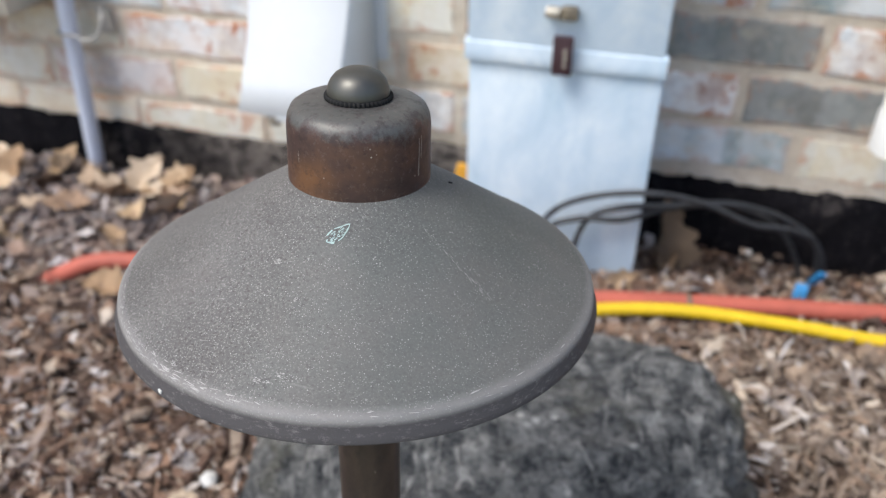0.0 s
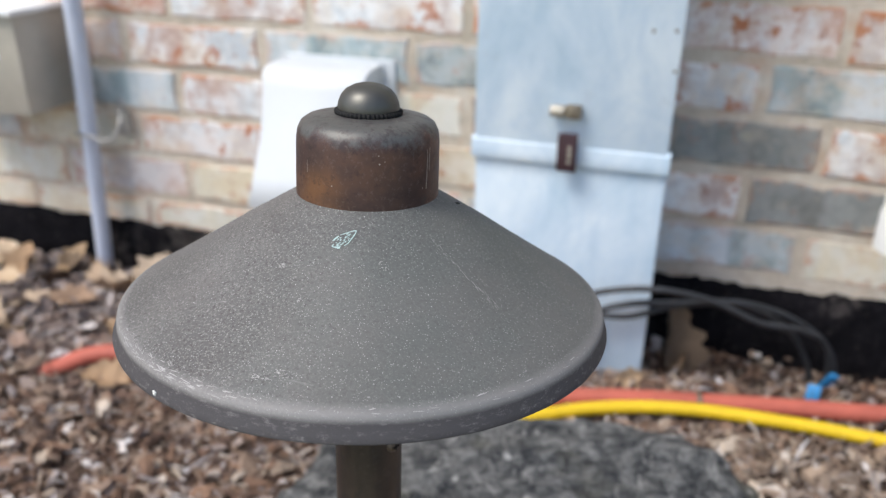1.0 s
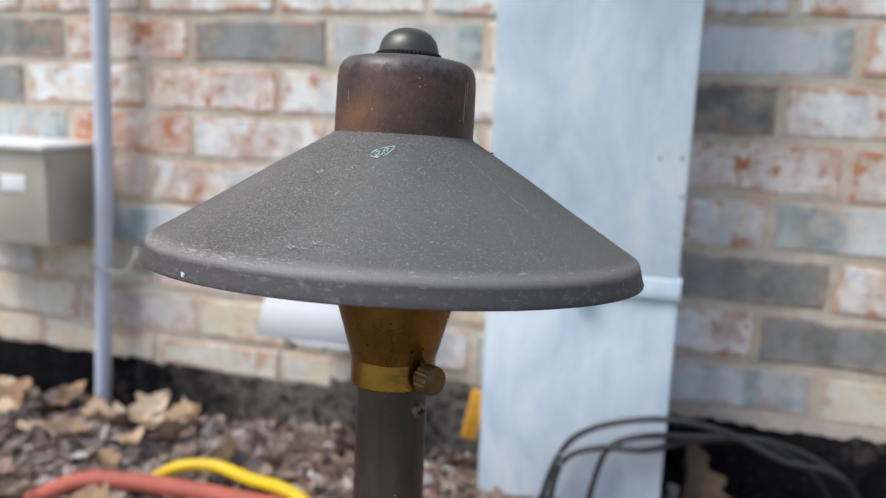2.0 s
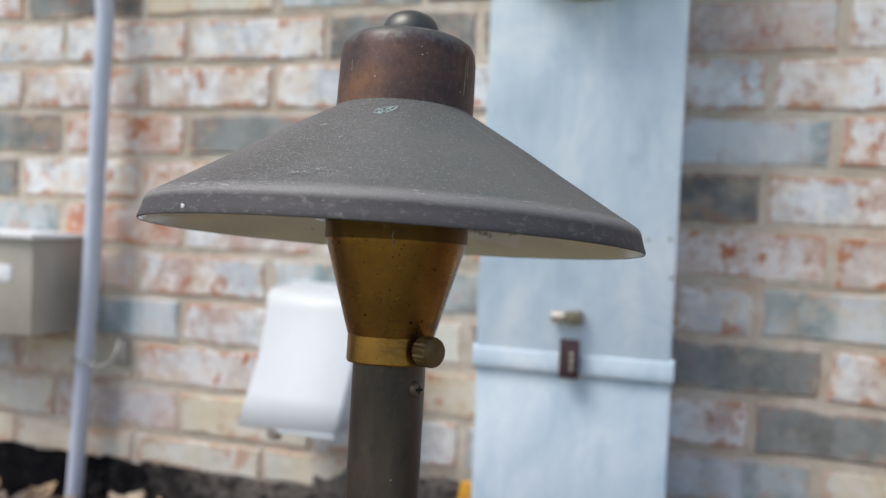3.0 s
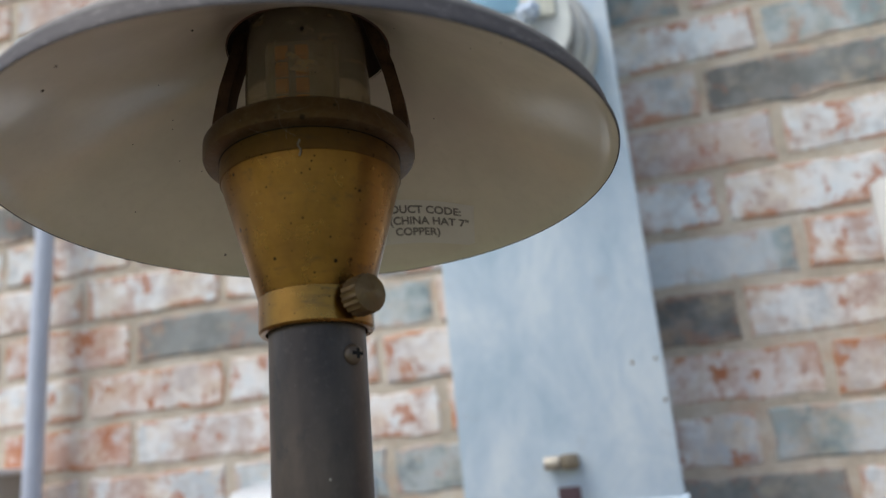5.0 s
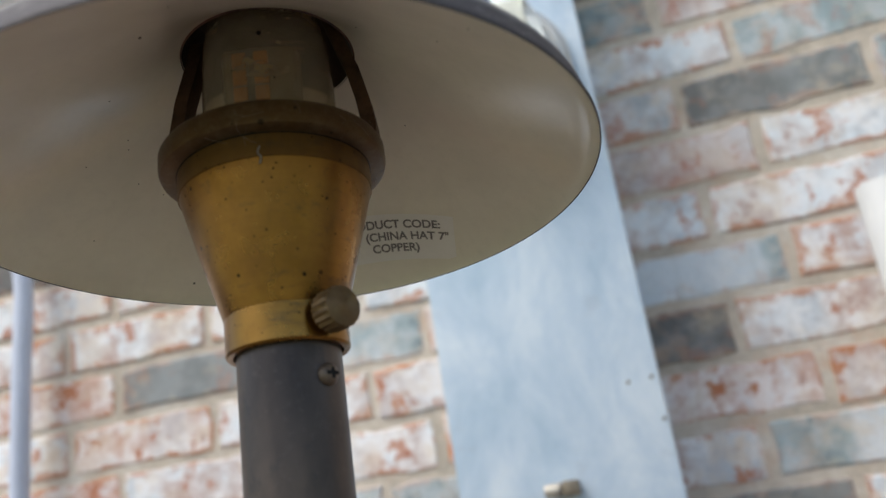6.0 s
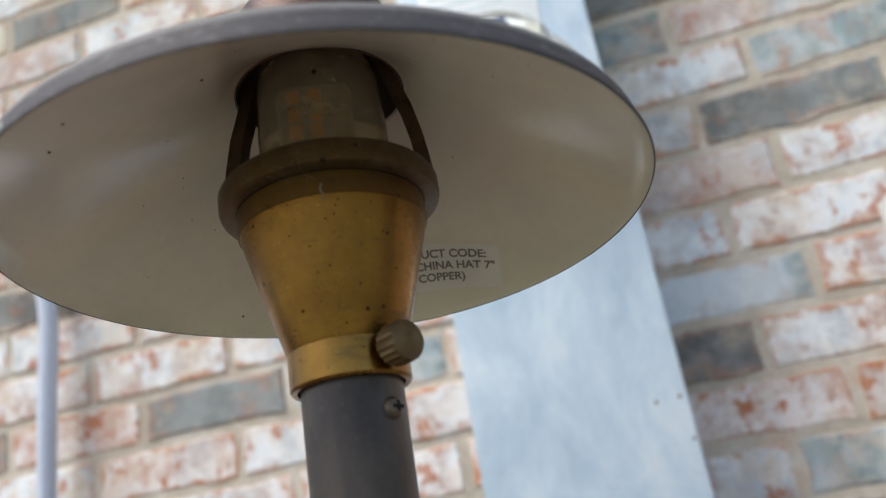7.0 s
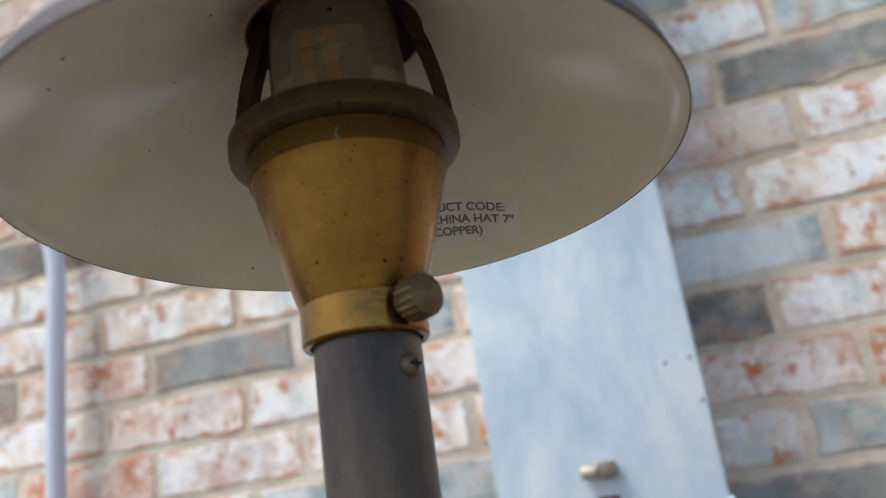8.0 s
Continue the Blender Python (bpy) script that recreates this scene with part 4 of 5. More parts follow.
    # scratches on the cap, lint on the cup
    for a0, r, h0, h1, w in ((-17, 0.02515, 0.052, 0.0655, 0.00022), (-121, 0.02515, 0.057, 0.061, 0.00012), (-14, 0.02515, 0.058, 0.066, 0.00015)):
        bm = bmesh.new()
        rows = []
        for i in range(7):
            h = h0 + (h1 - h0) * i / 6
            a = radians(a0) + rnd.uniform(-0.006, 0.006)
            ww = w * (0.5 + rnd.random()) / r
            rows.append([bm.verts.new((r * math.cos(a + d), r * math.sin(a + d), h)) for d in (-ww, ww)])
        for p, q in zip(rows, rows[1:]):
            bm.faces.new((p[0], p[1], q[1], q[0]))
        part("scratch", bm, M_SCRATCH, lamp, "pale vertical scratch", m=TOP)
    part("lint", tube([(0.0078, -0.0246, 0.0020), (0.0074, -0.0249, 0.0003), (0.0081, -0.0248, -0.0012), (0.0075, -0.0245, -0.0026)], 0.00028, 8, 5), M_SCRATCH, lamp, "pale thread of lint")
    # nick on the rim
    bm = bmesh.new()
    for i in range(12):
        a0 = radians(-113) + rnd.uniform(-0.008, 0.008)
        p = Vector((0.0887 * math.cos(a0), 0.0887 * math.sin(a0), 0.0016 + rnd.uniform(-0.0008, 0.0008)))
        bmesh.ops.create_icosphere(bm, subdivisions=1, radius=rnd.uniform(0.0003, 0.0005), matrix=Matrix.Translation(p))
    part("rim_nick", bm, M_WEARW, lamp, "white chipped nick on the rim", m=TOP)
    # dust specks under the hat
    bm = bmesh.new()
    specks = [(0.0734, -119), (0.0726, -130), (0.0830, 137), (0.0429, -111), (0.0457, -177), (0.0546, 166)] + [(rnd.uniform(0.035, 0.08), rnd.uniform(0, 360)) for _ in range(14)]
    for i, (r, ang) in enumerate(specks):
        a0 = radians(ang)
        bmesh.ops.create_icosphere(bm, subdivisions=1, radius=0.00045 if i < 4 else 0.00022, matrix=Matrix.Translation((r * math.cos(a0), r * math.sin(a0), hat_under(r))))
    tagged(part("specks", bm, M_BLACK, lamp, "small black dirt specks", m=TOP), kind="stuff")
    build_sticker(lamp)


def build_sticker(lamp):
    """A paper label on the cream underside; u runs along its lines, w from its top edge towards the rim."""
    corner, along, down = Vector((0.0341, 0.0648)), Vector((0.998, 0.07)), Vector((-0.244, 0.97))

    def place(u, w, lift):
        p = corner + along * u + down * w
        return Vector((p.x, p.y, hat_under(p.length) - lift))
    bm = bmesh.new()
    nu, nw = 24, 8
    grid = [[bm.verts.new(place(-0.047 + 0.047 * i / nu, 0.0176 * j / nw, 0.00022)) for j in range(nw + 1)] for i in range(nu + 1)]
    for i in range(nu):
        for j in range(nw):
            bm.faces.new((grid[i][j], grid[i + 1][j], grid[i + 1][j + 1], grid[i][j + 1]))
    lab = part("sticker", bm, M_STICKER, lamp, "white paper product label", m=TOP)
    for text, right, base in (("PRODUCT CODE:", -0.0046, 0.0050), ("(CHINA HAT 7\"", -0.0019, 0.0095), ("COPPER)", -0.0127, 0.0140)):
        cu = bpy.data.curves.new("lettering", "FONT")
        cu.body, cu.size, cu.align_x, cu.offset = text, 0.0043, "RIGHT", 0.00010
        tmp = bpy.data.objects.new("lettering", cu)
        scene.collection.objects.link(tmp)
        me = bpy.data.meshes.new_from_object(tmp.evaluated_get(bpy.context.evaluated_depsgraph_get()))
        bpy.data.objects.remove(tmp)
        for vtx in me.vertices:
            vtx.co = place(right + 1.02 * vtx.co.x, base - vtx.co.y, 0.0004)
        me.materials.clear()
        me.materials.append(M_INK)
        ob = new("lettering", me)
        ob.parent = lab
        tagged(ob, "black printed lettering")


build_path_light()


# ---- electric meter cabinet and meter ----
def build_meter_cabinet():
    cab = thing("meter_cabinet", "tall pale blue-white metal meter cabinet against the brick wall", "meter cabinet", Matrix.Translation((-0.018, 0.678, 0.0)))
    part("upper_cover", block(-0.1165, 0.1145, 0.0, 0.012, 0.285, 1.30, 0.004), M_PANEL, cab, "pale enamelled cover with rain streaks")
    part("lower_cover", block(-0.1150, 0.1160, 0.004, 0.014, -0.10, 0.276, 0.003), M_PANEL, cab)
    part("body", block(-0.112, 0.111, 0.013, 0.160, -0.10, 1.298, 0.004), M_PANEL, cab)
    bm = bmesh.new()
    prof = [(0.002, 0.303), (-0.0014, 0.2995), (-0.0026, 0.290), (-0.0034, 0.2815), (-0.0024, 0.2775), (0.008, 0.2775), (0.008, 0.303)]
    a = [bm.verts.new((-0.119, y, z)) for y, z in prof]
    b = [bm.verts.new((0.118, y, z)) for y, z in prof]
    bm.faces.new(a)
    bm.faces.new(b)
    for i in range(len(prof)):
        j = (i + 1) % len(prof)
        bm.faces.new((a[i], a[j], b[j], b[i]))
    part("ledge", bm, M_PANEL, cab, "folded drip ledge across the cover")
    latch = part("latch", block(-0.006, 0.013, -0.015, -0.001, 0.337, 0.353, 0.004), M_LATCH_D, cab, "small corroded metal latch")
    part("latch_pin", lathe([(0, -0.006), (0.0062, -0.006), (0.0072, 0.0), (0.0072, 0.010), (0, 0.012)], 20), M_LATCH, latch, "", True, Matrix.Translation((-0.017, -0.010, 0.345)) @ Matrix.Rotation(radians(90), 4, "Y"))
    tag = part("seal_tag", block(-0.0115, 0.0115, -0.016, -0.0085, 0.274, 0.320, 0.002), M_MAROON, cab, "dark maroon seal tag with worn lettering")
    for z0, z1, w in ((0.284, 0.289, 0.004), (0.291, 0.299, 0.0045), (0.301, 0.306, 0.004)):
        part("tag_bar", block(0.001, 0.001 + w, -0.0166, -0.0158, z0, z1, 0), M_LATCH, tag, "", False)
    for x, z in ((0.082, 0.440), (0.1065, 0.4415), (0.110, 0.398)):
        part("rivet", lathe([(0, -0.0014), (0.0014, -0.0011), (0.0022, 0.0002), (0.0022, 0.002)], 14), M_LATCH_D, cab, "", True, Matrix.Translation((x, 0, z)) @ Matrix.Rotation(radians(-90), 4, "X"))
    part("notice_plate", block(-0.088, 0.060, -0.0015, 0.002, 0.905, 1.06, 0.0008), M_PLATE, cab, "plain white notice plate")
    for i in range(6):
        part("notice_bar", block(-0.075, 0.02 + 0.02 * (i % 3), -0.0022, -0.001, 0.955 + i * 0.016, 0.959 + i * 0.016, 0), M_UPPER_BOX, cab, "", False)
    # the meter, plugged into its round socket
    face = Matrix.Translation((-0.020, 0.678, 0.815)) @ Matrix.Rotation(radians(90), 4, "X")
    met = thing("electricity_meter", "round glass electricity meter with white dial and blue display", "electricity meter", face)
    part("socket_rim", lathe([(0.086, -0.002), (0.1005, 0.0), (0.1000, 0.010), (0.0955, 0.020), (0.0905, 0.0235), (0.087, 0.0225), (0.087, 0.0)], 96), M_GREY_RING, met, "grey metal sealing ring")
    part("ring_clamp", block(-0.013, 0.013, -0.0025, 0.0025, 0.012, 0.0195, 0.001), M_LATCH_D, met, "dark slit of the ring clamp", True, Matrix.Translation((0.0700, -0.0655, 0)) @ Matrix.Rotation(radians(47), 4, "Z"))
    bm = bmesh.new()
    bmesh.ops.create_icosphere(bm, subdivisions=3, radius=0.0125)
    for v in bm.verts:
        v.co *= 1 + 0.35 * noise.noise(v.co * 170)
    part("wire_seal", bm, M_SEAL, met, "crumpled pale blue wire seal", True, Matrix.Translation((0.033, 0.004, 0.089)))
    part("base", lathe([(0, 0.0), (0.0865, 0.0), (0.0865, 0.030), (0.0845, 0.036), (0.0800, 0.040), (0.0, 0.040)], 96), M_GREY_RING, met, "grey meter base")
    part("glass_cover", lathe([(0.0800, 0.0402), (0.0795, 0.060), (0.0785, 0.080), (0.0765, 0.0875), (0.0735, 0.0905), (0.0680, 0.0918), (0, 0.0920), (0, 0.0900), (0.0672, 0.0898), (0.0722, 0.0886), (0.0745, 0.0864), (0.0762, 0.0795), (0.0773, 0.0600), (0.0778, 0.0402)], 96), M_CLEAR, met, "clear glass meter cover").visible_shadow = False
    dial = part("dial_plate", lathe([(0, 0.074), (0.0700, 0.074), (0.0706, 0.0726), (0.0706, 0.0660), (0.0690, 0.0655)], 96), M_METER_IN, met, "white printed dial plate")
    part("drum", lathe([(0.0, 0.0652), (0.0660, 0.0652), (0.0670, 0.064), (0.0670, 0.0405)], 96), M_DRUM, met, "grey-brown inner drum of the meter")
    part("display", block(-0.030, 0.024, 0.012, 0.044, 0.0735, 0.078, 0.0015), M_BLUE_LCD, dial, "pale blue display window")
    part("name_label", block(-0.034, 0.026, 0.040, 0.066, 0.0736, 0.0765, 0.001), M_NAVY, dial, "dark navy label band")
    for x0, x1 in ((-0.066, -0.034), (0.026, 0.062)):
        part("bracket", block(x0, x1, -0.002, 0.046, 0.0735, 0.083, 0.003), M_CREAM, dial, "cream plastic side bracket")
    for i, w in enumerate((0.030, 0.036, 0.022)):
        part("print_bar", block(-w / 2, w / 2, -0.018 - i * 0.010, -0.0155 - i * 0.010, 0.0736, 0.0744, 0), M_GREY_RING, dial, "", False)
    bm = bmesh.new()
    arc = [(math.cos(t), math.sin(t)) for t in np.linspace(radians(235), radians(305), 14)]
    for (c0, s0), (c1, s1) in zip(arc, arc[1:]):
        bm.faces.new([bm.verts.new((r * c, r * s, 0.0748)) for r, c, s in ((0.046, c0, s0), (0.0495, c0, s0), (0.0495, c1, s1), (0.046, c1, s1))])
    part("print_arc", bm, M_GREY_RING, dial, "")


build_meter_cabinet()


# ---- wall fixtures ----
def build_vent_hood():
    hood = thing("vent_hood", "white plastic vent hood fixed to the brick wall", "vent hood", Matrix.Translation((-0.39, WALL_Y, 0.0)))
    # depth from the wall, height, and the two front edges, which draw in to one side going down
    prof = [(0.010, 0.343, -0.070, 0.072), (0.045, 0.345, -0.076, 0.076), (0.070, 0.342, -0.077, 0.078), (0.082, 0.334, -0.076, 0.0785), (0.088, 0.320, -0.073, 0.078), (0.103, 0.290, -0.068, 0.078), (0.124, 0.250, -0.065, 0.078), (0.148, 0.208, -0.065, 0.078), (0.170, 0.169, -0.066, 0.077)]
    bm = bmesh.new()
    rows = []
    for d, z, xl, xr in prof:
        c = 0.0035
        row = []
        for x, y in ((xl - 0.004, -0.004), (xl, -max(0.004, d - c)), (xl + 0.35 * c, -max(0.004, d - 0.35 * c)), (xl + c, -d), (0.01, -d - 0.002), (xr - c, -d), (xr - 0.35 * c, -max(0.004, d - 0.35 * c)), (xr, -max(0.004, d - c)), (xr + 0.002, -0.004)):
            row.append(bm.verts.new((x, y, z)))
        rows.append(row)
    for a, b in zip(rows, rows[1:]):
        for i in range(len(a) - 1):
            bm.faces.new((a[i], a[i + 1], b[i + 1], b[i]))
    bm.faces.new(rows[0])
    shell = part("shell", bm, M_HOOD, hood, "curved white hood shell")
    mod = shell.modifiers.new("thickness", "SOLIDIFY")
    mod.thickness = 0.003
    part("wall_plate", block(-0.074, 0.096, -0.008, 0.012, 0.200, 0.350, 0.003), M_HOOD, hood, "flat white mounting plate")
    part("flap", block(-0.066, 0.066, -0.072, -0.066, 0.205, 0.31, 0.002), M_HOOD, hood, "white inner flap")
    part("lower_lip", block(-0.006, 0.076, -0.1725, -0.1685, 0.1640, 0.1695, 0.0015), M_HOOD, hood)
    part("hinge_knob", lathe([(0, -0.010), (0.009, -0.009), (0.011, 0), (0.009, 0.009), (0, 0.010)], 18), M_LATCH, hood, "dull metal hinge knob", True, Matrix.Translation((-0.014, -0.160, 0.163)))


def build_conduit():
    con = thing("conduit", "grey plastic electrical conduit running up the brick wall", "conduit", Matrix.Translation((-0.80, 0.80, 0.0)))
    part("pipe", tube([(-0.010, 0, 0.205), (0.000, 0, 0.36), (0.007, 0, 0.60), (0.012, 0, 0.70), (0.012, 0.0, 0.76), (0.002, 0, 0.82), (-0.007, 0.005, 0.87), (-0.011, 0.012, 0.965)], 0.0138, 24), M_CONDUIT, con, "straight grey pipe with a slight offset bend")
    part("lower_pipe", tube([(-0.030, 0, -0.10), (-0.022, 0, 0.0), (-0.014, 0, 0.13), (-0.010, 0, 0.21)], 0.0130, 24), M_CONDUIT, con)
    part("fitting", lathe([(0.0155, 0), (0.0178, 0.0), (0.0178, 0.02), (0.0205, 0.021), (0.0205, 0.032), (0.015, 0.033)], 28), M_UPPER_BOX, con, "threaded box connector", True, Matrix.Translation((-0.010, 0.010, 0.918)))
    st = part("strap", tube([(-0.026, 0.012, 0.205), (-0.026, -0.010, 0.205), (-0.010, -0.018, 0.205), (0.008, -0.014, 0.203), (0.026, -0.014, 0.198), (0.042, -0.006, 0.204), (0.048, 0.004, 0.224), (0.040, 0.022, 0.242), (0.034, 0.036, 0.236)], 0.0022, 10, 6), M_STRAP_STEEL, con, "pale wire pipe hook")
    part("strap_foot", block(0.022, 0.046, 0.030, 0.040, 0.195, 0.235, 0.002), M_STRAP_STEEL, st, "")


def build_boxes():
    up = thing("junction_box", "pale grey-green plastic junction box high on the wall", "junction box", Matrix.Translation((-0.74, WALL_Y, 0.952)))
    bm = bmesh.new()
    outline = [(-0.113, -0.004), (-0.111, -0.045), (-0.104, -0.051), (0.062, -0.051), (0.070, -0.047), (0.114, -0.024), (0.118, -0.004)]
    lo = [bm.verts.new((x, y, 0.004)) for x, y in outline]
    hi = [bm.verts.new((x, y, 0.140)) for x, y in outline]
    bm.faces.new(lo)
    bm.faces.new(hi)
    for i in range(len(outline)):
        j = (i + 1) % len(outline)
        bm.faces.new((lo[i], lo[j], hi[j], hi[i]))
    bmesh.ops.bevel(bm, geom=bm.edges[:], offset=0.003, segments=2, affect="EDGES")
    part("cover", bm, M_UPPER_BOX, up, "rounded pale cover")
    # shade on the box's underside put into the tray's dark colour
    part("base_plate", block(-0.106, 0.108, -0.038, 0.0, -0.006, 0.006, 0.003), M_TRAY, up, "lower tray of the box, coloured dark for its shade")
    part("latch", block(0.116, 0.134, -0.030, -0.004, 0.040, 0.112, 0.006), M_LATCH_D, up, "ribbed dark side latch")
    for i in range(4):
        part("latch_rib", block(0.116, 0.1365, -0.0325, -0.029, 0.048 + i * 0.016, 0.056 + i * 0.016, 0.0015), M_UPPER_BOX, up, "", False)
    part("mark", block(-0.078, -0.060, -0.0522, -0.0505, 0.090, 0.114, 0.0), M_GREY_RING, up, "", False)
    low = thing("utility_box", "taupe metal utility box with a white lid on the wall", "utility box", Matrix.Translation((-0.85, WALL_Y, 0.245)))
    part("body", block(-0.24, 0.0, -0.112, 0.0, 0.0, 0.151, 0.005), M_LOWER_BOX, low, "taupe painted steel body")
    part("lid", block(-0.250, 0.008, -0.122, 0.004, 0.151, 0.160, 0.003), M_LID, low, "white lid")
    part("label_plate", block(-0.085, -0.038, -0.1138, -0.1115, 0.084, 0.110, 0.0006), M_PLATE, low, "small white label", False)
    pvc = thing("pipe_end", "white plastic pipe end hanging on the wall", "pipe", Matrix.Translation((0.385, 0.755, 0.19)))
    part("pipe", lathe([(0.030, 0.0), (0.038, 0.0), (0.038, 0.045), (0.036, 0.048), (0.036, 0.42), (0.030, 0.42), (0.030, 0.0)], 40), M_WHITE_PVC, pvc, "short white pipe")
    part("bracket", block(-0.012, 0.012, 0.030, 0.090, 0.20, 0.22, 0.002), M_WHITE_PVC, pvc, "")


build_vent_hood()
build_conduit()
build_boxes()


# ---- hoses and cables on the ground ----
def hose_tie(parent, x, y, z):
    part("tie", lathe([(0.0116, -0.0028), (0.0127, -0.0028), (0.0130, 0.0), (0.0127, 0.0028), (0.0116, 0.0028)], 24), M_LATCH_D, parent, "small grey tie round the hose", True, pose(x, y, z, 0, 90, 12))


def laid(name, points, radius, material, label, category, ripple=0.03):
    ob = new(name, mesh_of(name, tube(points, radius, 18, 14, ripple), material))
    return tagged(ob, label, category)


hose_tie(laid("garden_hose", [(-0.70, 0.455, -0.036), (-0.645, 0.474, -0.010), (-0.60, 0.489, 0.010), (-0.55, 0.503, 0.014), (-0.46, 0.515, 0.013), (-0.35, 0.517, 0.014), (-0.24, 0.530, 0.014), (-0.12, 0.548, 0.014), (0.0, 0.577, 0.015), (0.13, 0.609, 0.016), (0.26, 0.637, 0.015), (0.42, 0.668, 0.014), (0.62, 0.70, 0.014), (0.9, 0.70, 0.012), (1.4, 0.66, 0.010)], 0.0115, M_ORANGE, "faded orange-red hose lying on the mulch", "hose"), 0.170, 0.6180, 0.0157)
laid("garden_hose", [(-0.56, 0.535, -0.02), (-0.525, 0.540, 0.004), (-0.495, 0.548, 0.022), (-0.45, 0.560, 0.026), (-0.39, 0.545, 0.026), (-0.32, 0.520, 0.034), (-0.245, 0.490, 0.020), (-0.16, 0.478, 0.010), (-0.06, 0.510, 0.012), (0.05, 0.566, 0.016), (0.16, 0.595, 0.019), (0.29, 0.606, 0.017), (0.40, 0.609, 0.014), (0.60, 0.63, 0.012), (1.2, 0.60, 0.010)], 0.0080, M_YELLOW, "bright yellow hose curving over the mulch", "hose", 0.01)
for pts in (
    [(-0.050, 0.655, -0.03), (-0.035, 0.658, 0.045), (-0.010, 0.660, 0.095), (0.040, 0.660, 0.124), (0.106, 0.664, 0.136), (0.170, 0.690, 0.118), (0.235, 0.715, 0.084), (0.290, 0.745, 0.066), (0.330, 0.772, 0.030), (0.345, 0.790, -0.06)],
    [(0.008, 0.650, -0.03), (0.018, 0.655, 0.040), (0.034, 0.660, 0.090), (0.072, 0.664, 0.110), (0.130, 0.690, 0.108), (0.210, 0.735, 0.098), (0.280, 0.765, 0.070), (0.335, 0.785, 0.022), (0.36, 0.79, -0.06)],
    [(-0.035, 0.640, -0.03), (-0.022, 0.650, 0.062), (0.020, 0.655, 0.090), (0.075, 0.662, 0.094), (0.130, 0.700, 0.098), (0.200, 0.745, 0.090), (0.270, 0.775, 0.055), (0.310, 0.790, 0.0), (0.33, 0.795, -0.06)],
):
    tagged(laid("cable", pts, 0.0039, M_CABLE, "black rubber cable looping over the foundation", "cable", 0.05), group="cables at the cabinet")


# ---- rock, leaves and scraps ----
def build_rock():
    bm = bmesh.new()
    bmesh.ops.create_icosphere(bm, subdivisions=6, radius=1)
    for v in bm.verts:
        p = v.co.copy()
        q = Vector((math.copysign(abs(p.x) ** 0.72, p.x), math.copysign(abs(p.y) ** 0.8, p.y), math.copysign(abs(p.z) ** 0.62, p.z)))
        d = 1 + 0.12 * noise.noise(p * 1.6) + 0.08 * noise.noise(p * 3.7) + 0.05 * abs(noise.noise(p * 8)) + 0.030 * noise.noise(p * 15) + 0.018 * noise.noise(p * 34)
        q *= d
        v.co = Vector((q.x * 0.207, q.y * 0.122, q.z * 0.132))
    ob = new("rock", mesh_of("rock", bm, M_ROCK))
    ob.matrix_basis = pose(0.025, 0.232, 0.055, 0, -4, 14)
    tagged(ob, "dark grey granite boulder with pale veins in the mulch", "rock")


build_rock()


def leaf_mesh(rnd):
    """A curled, lobed dead leaf, 1 long, with a midrib fold and a thin stalk."""
    bm = bmesh.new()
    n, m = 16, 6
    curl, fold, twist = rnd.uniform(0.9, 2.0), rnd.uniform(0.3, 0.9), rnd.uniform(-0.7, 0.7)
    lobes = rnd.uniform(3.2, 4.4)
    rows = []
    for i in range(n + 1):
        t = i / n
        w = 0.30 * math.sin(math.pi * min(1, t * 0.97 + 0.03)) ** 0.8 * (1 + 0.11 * math.sin(t * lobes * 2 * math.pi) + 0.25 * noise.noise(Vector((t * 9, lobes, 3)))) + 0.012
        row = []
        for j in range(-m // 2, m // 2 + 1):
            s = j / (m / 2)
            y = s * w
            z = fold * abs(y) + curl * 0.35 * (t - 0.5) ** 2 + 0.9 * twist * y * (t - 0.4) + 0.11 * noise.noise(Vector((t * 4, s * 2, curl * 9))) + 0.05 * noise.noise(Vector((t * 11, s * 5, curl * 5))) + 0.5 * curl * y * y
            row.append(bm.verts.new((t - 0.5, y, z)))
        rows.append(row)
    for a, b in zip(rows, rows[1:]):
        for i in range(len(a) - 1):
            bm.faces.new((a[i], a[i + 1], b[i + 1], b[i]))
    st = [bm.verts.new(p) for p in ((-0.5, -0.012, 0.09 * curl), (-0.5, 0.012, 0.09 * curl), (-0.75, 0.008, 0.10 * curl), (-0.75, -0.008, 0.10 * curl))]
    bm.faces.new(st)
    return mesh_of("dead_leaf", bm, M_LEAF)


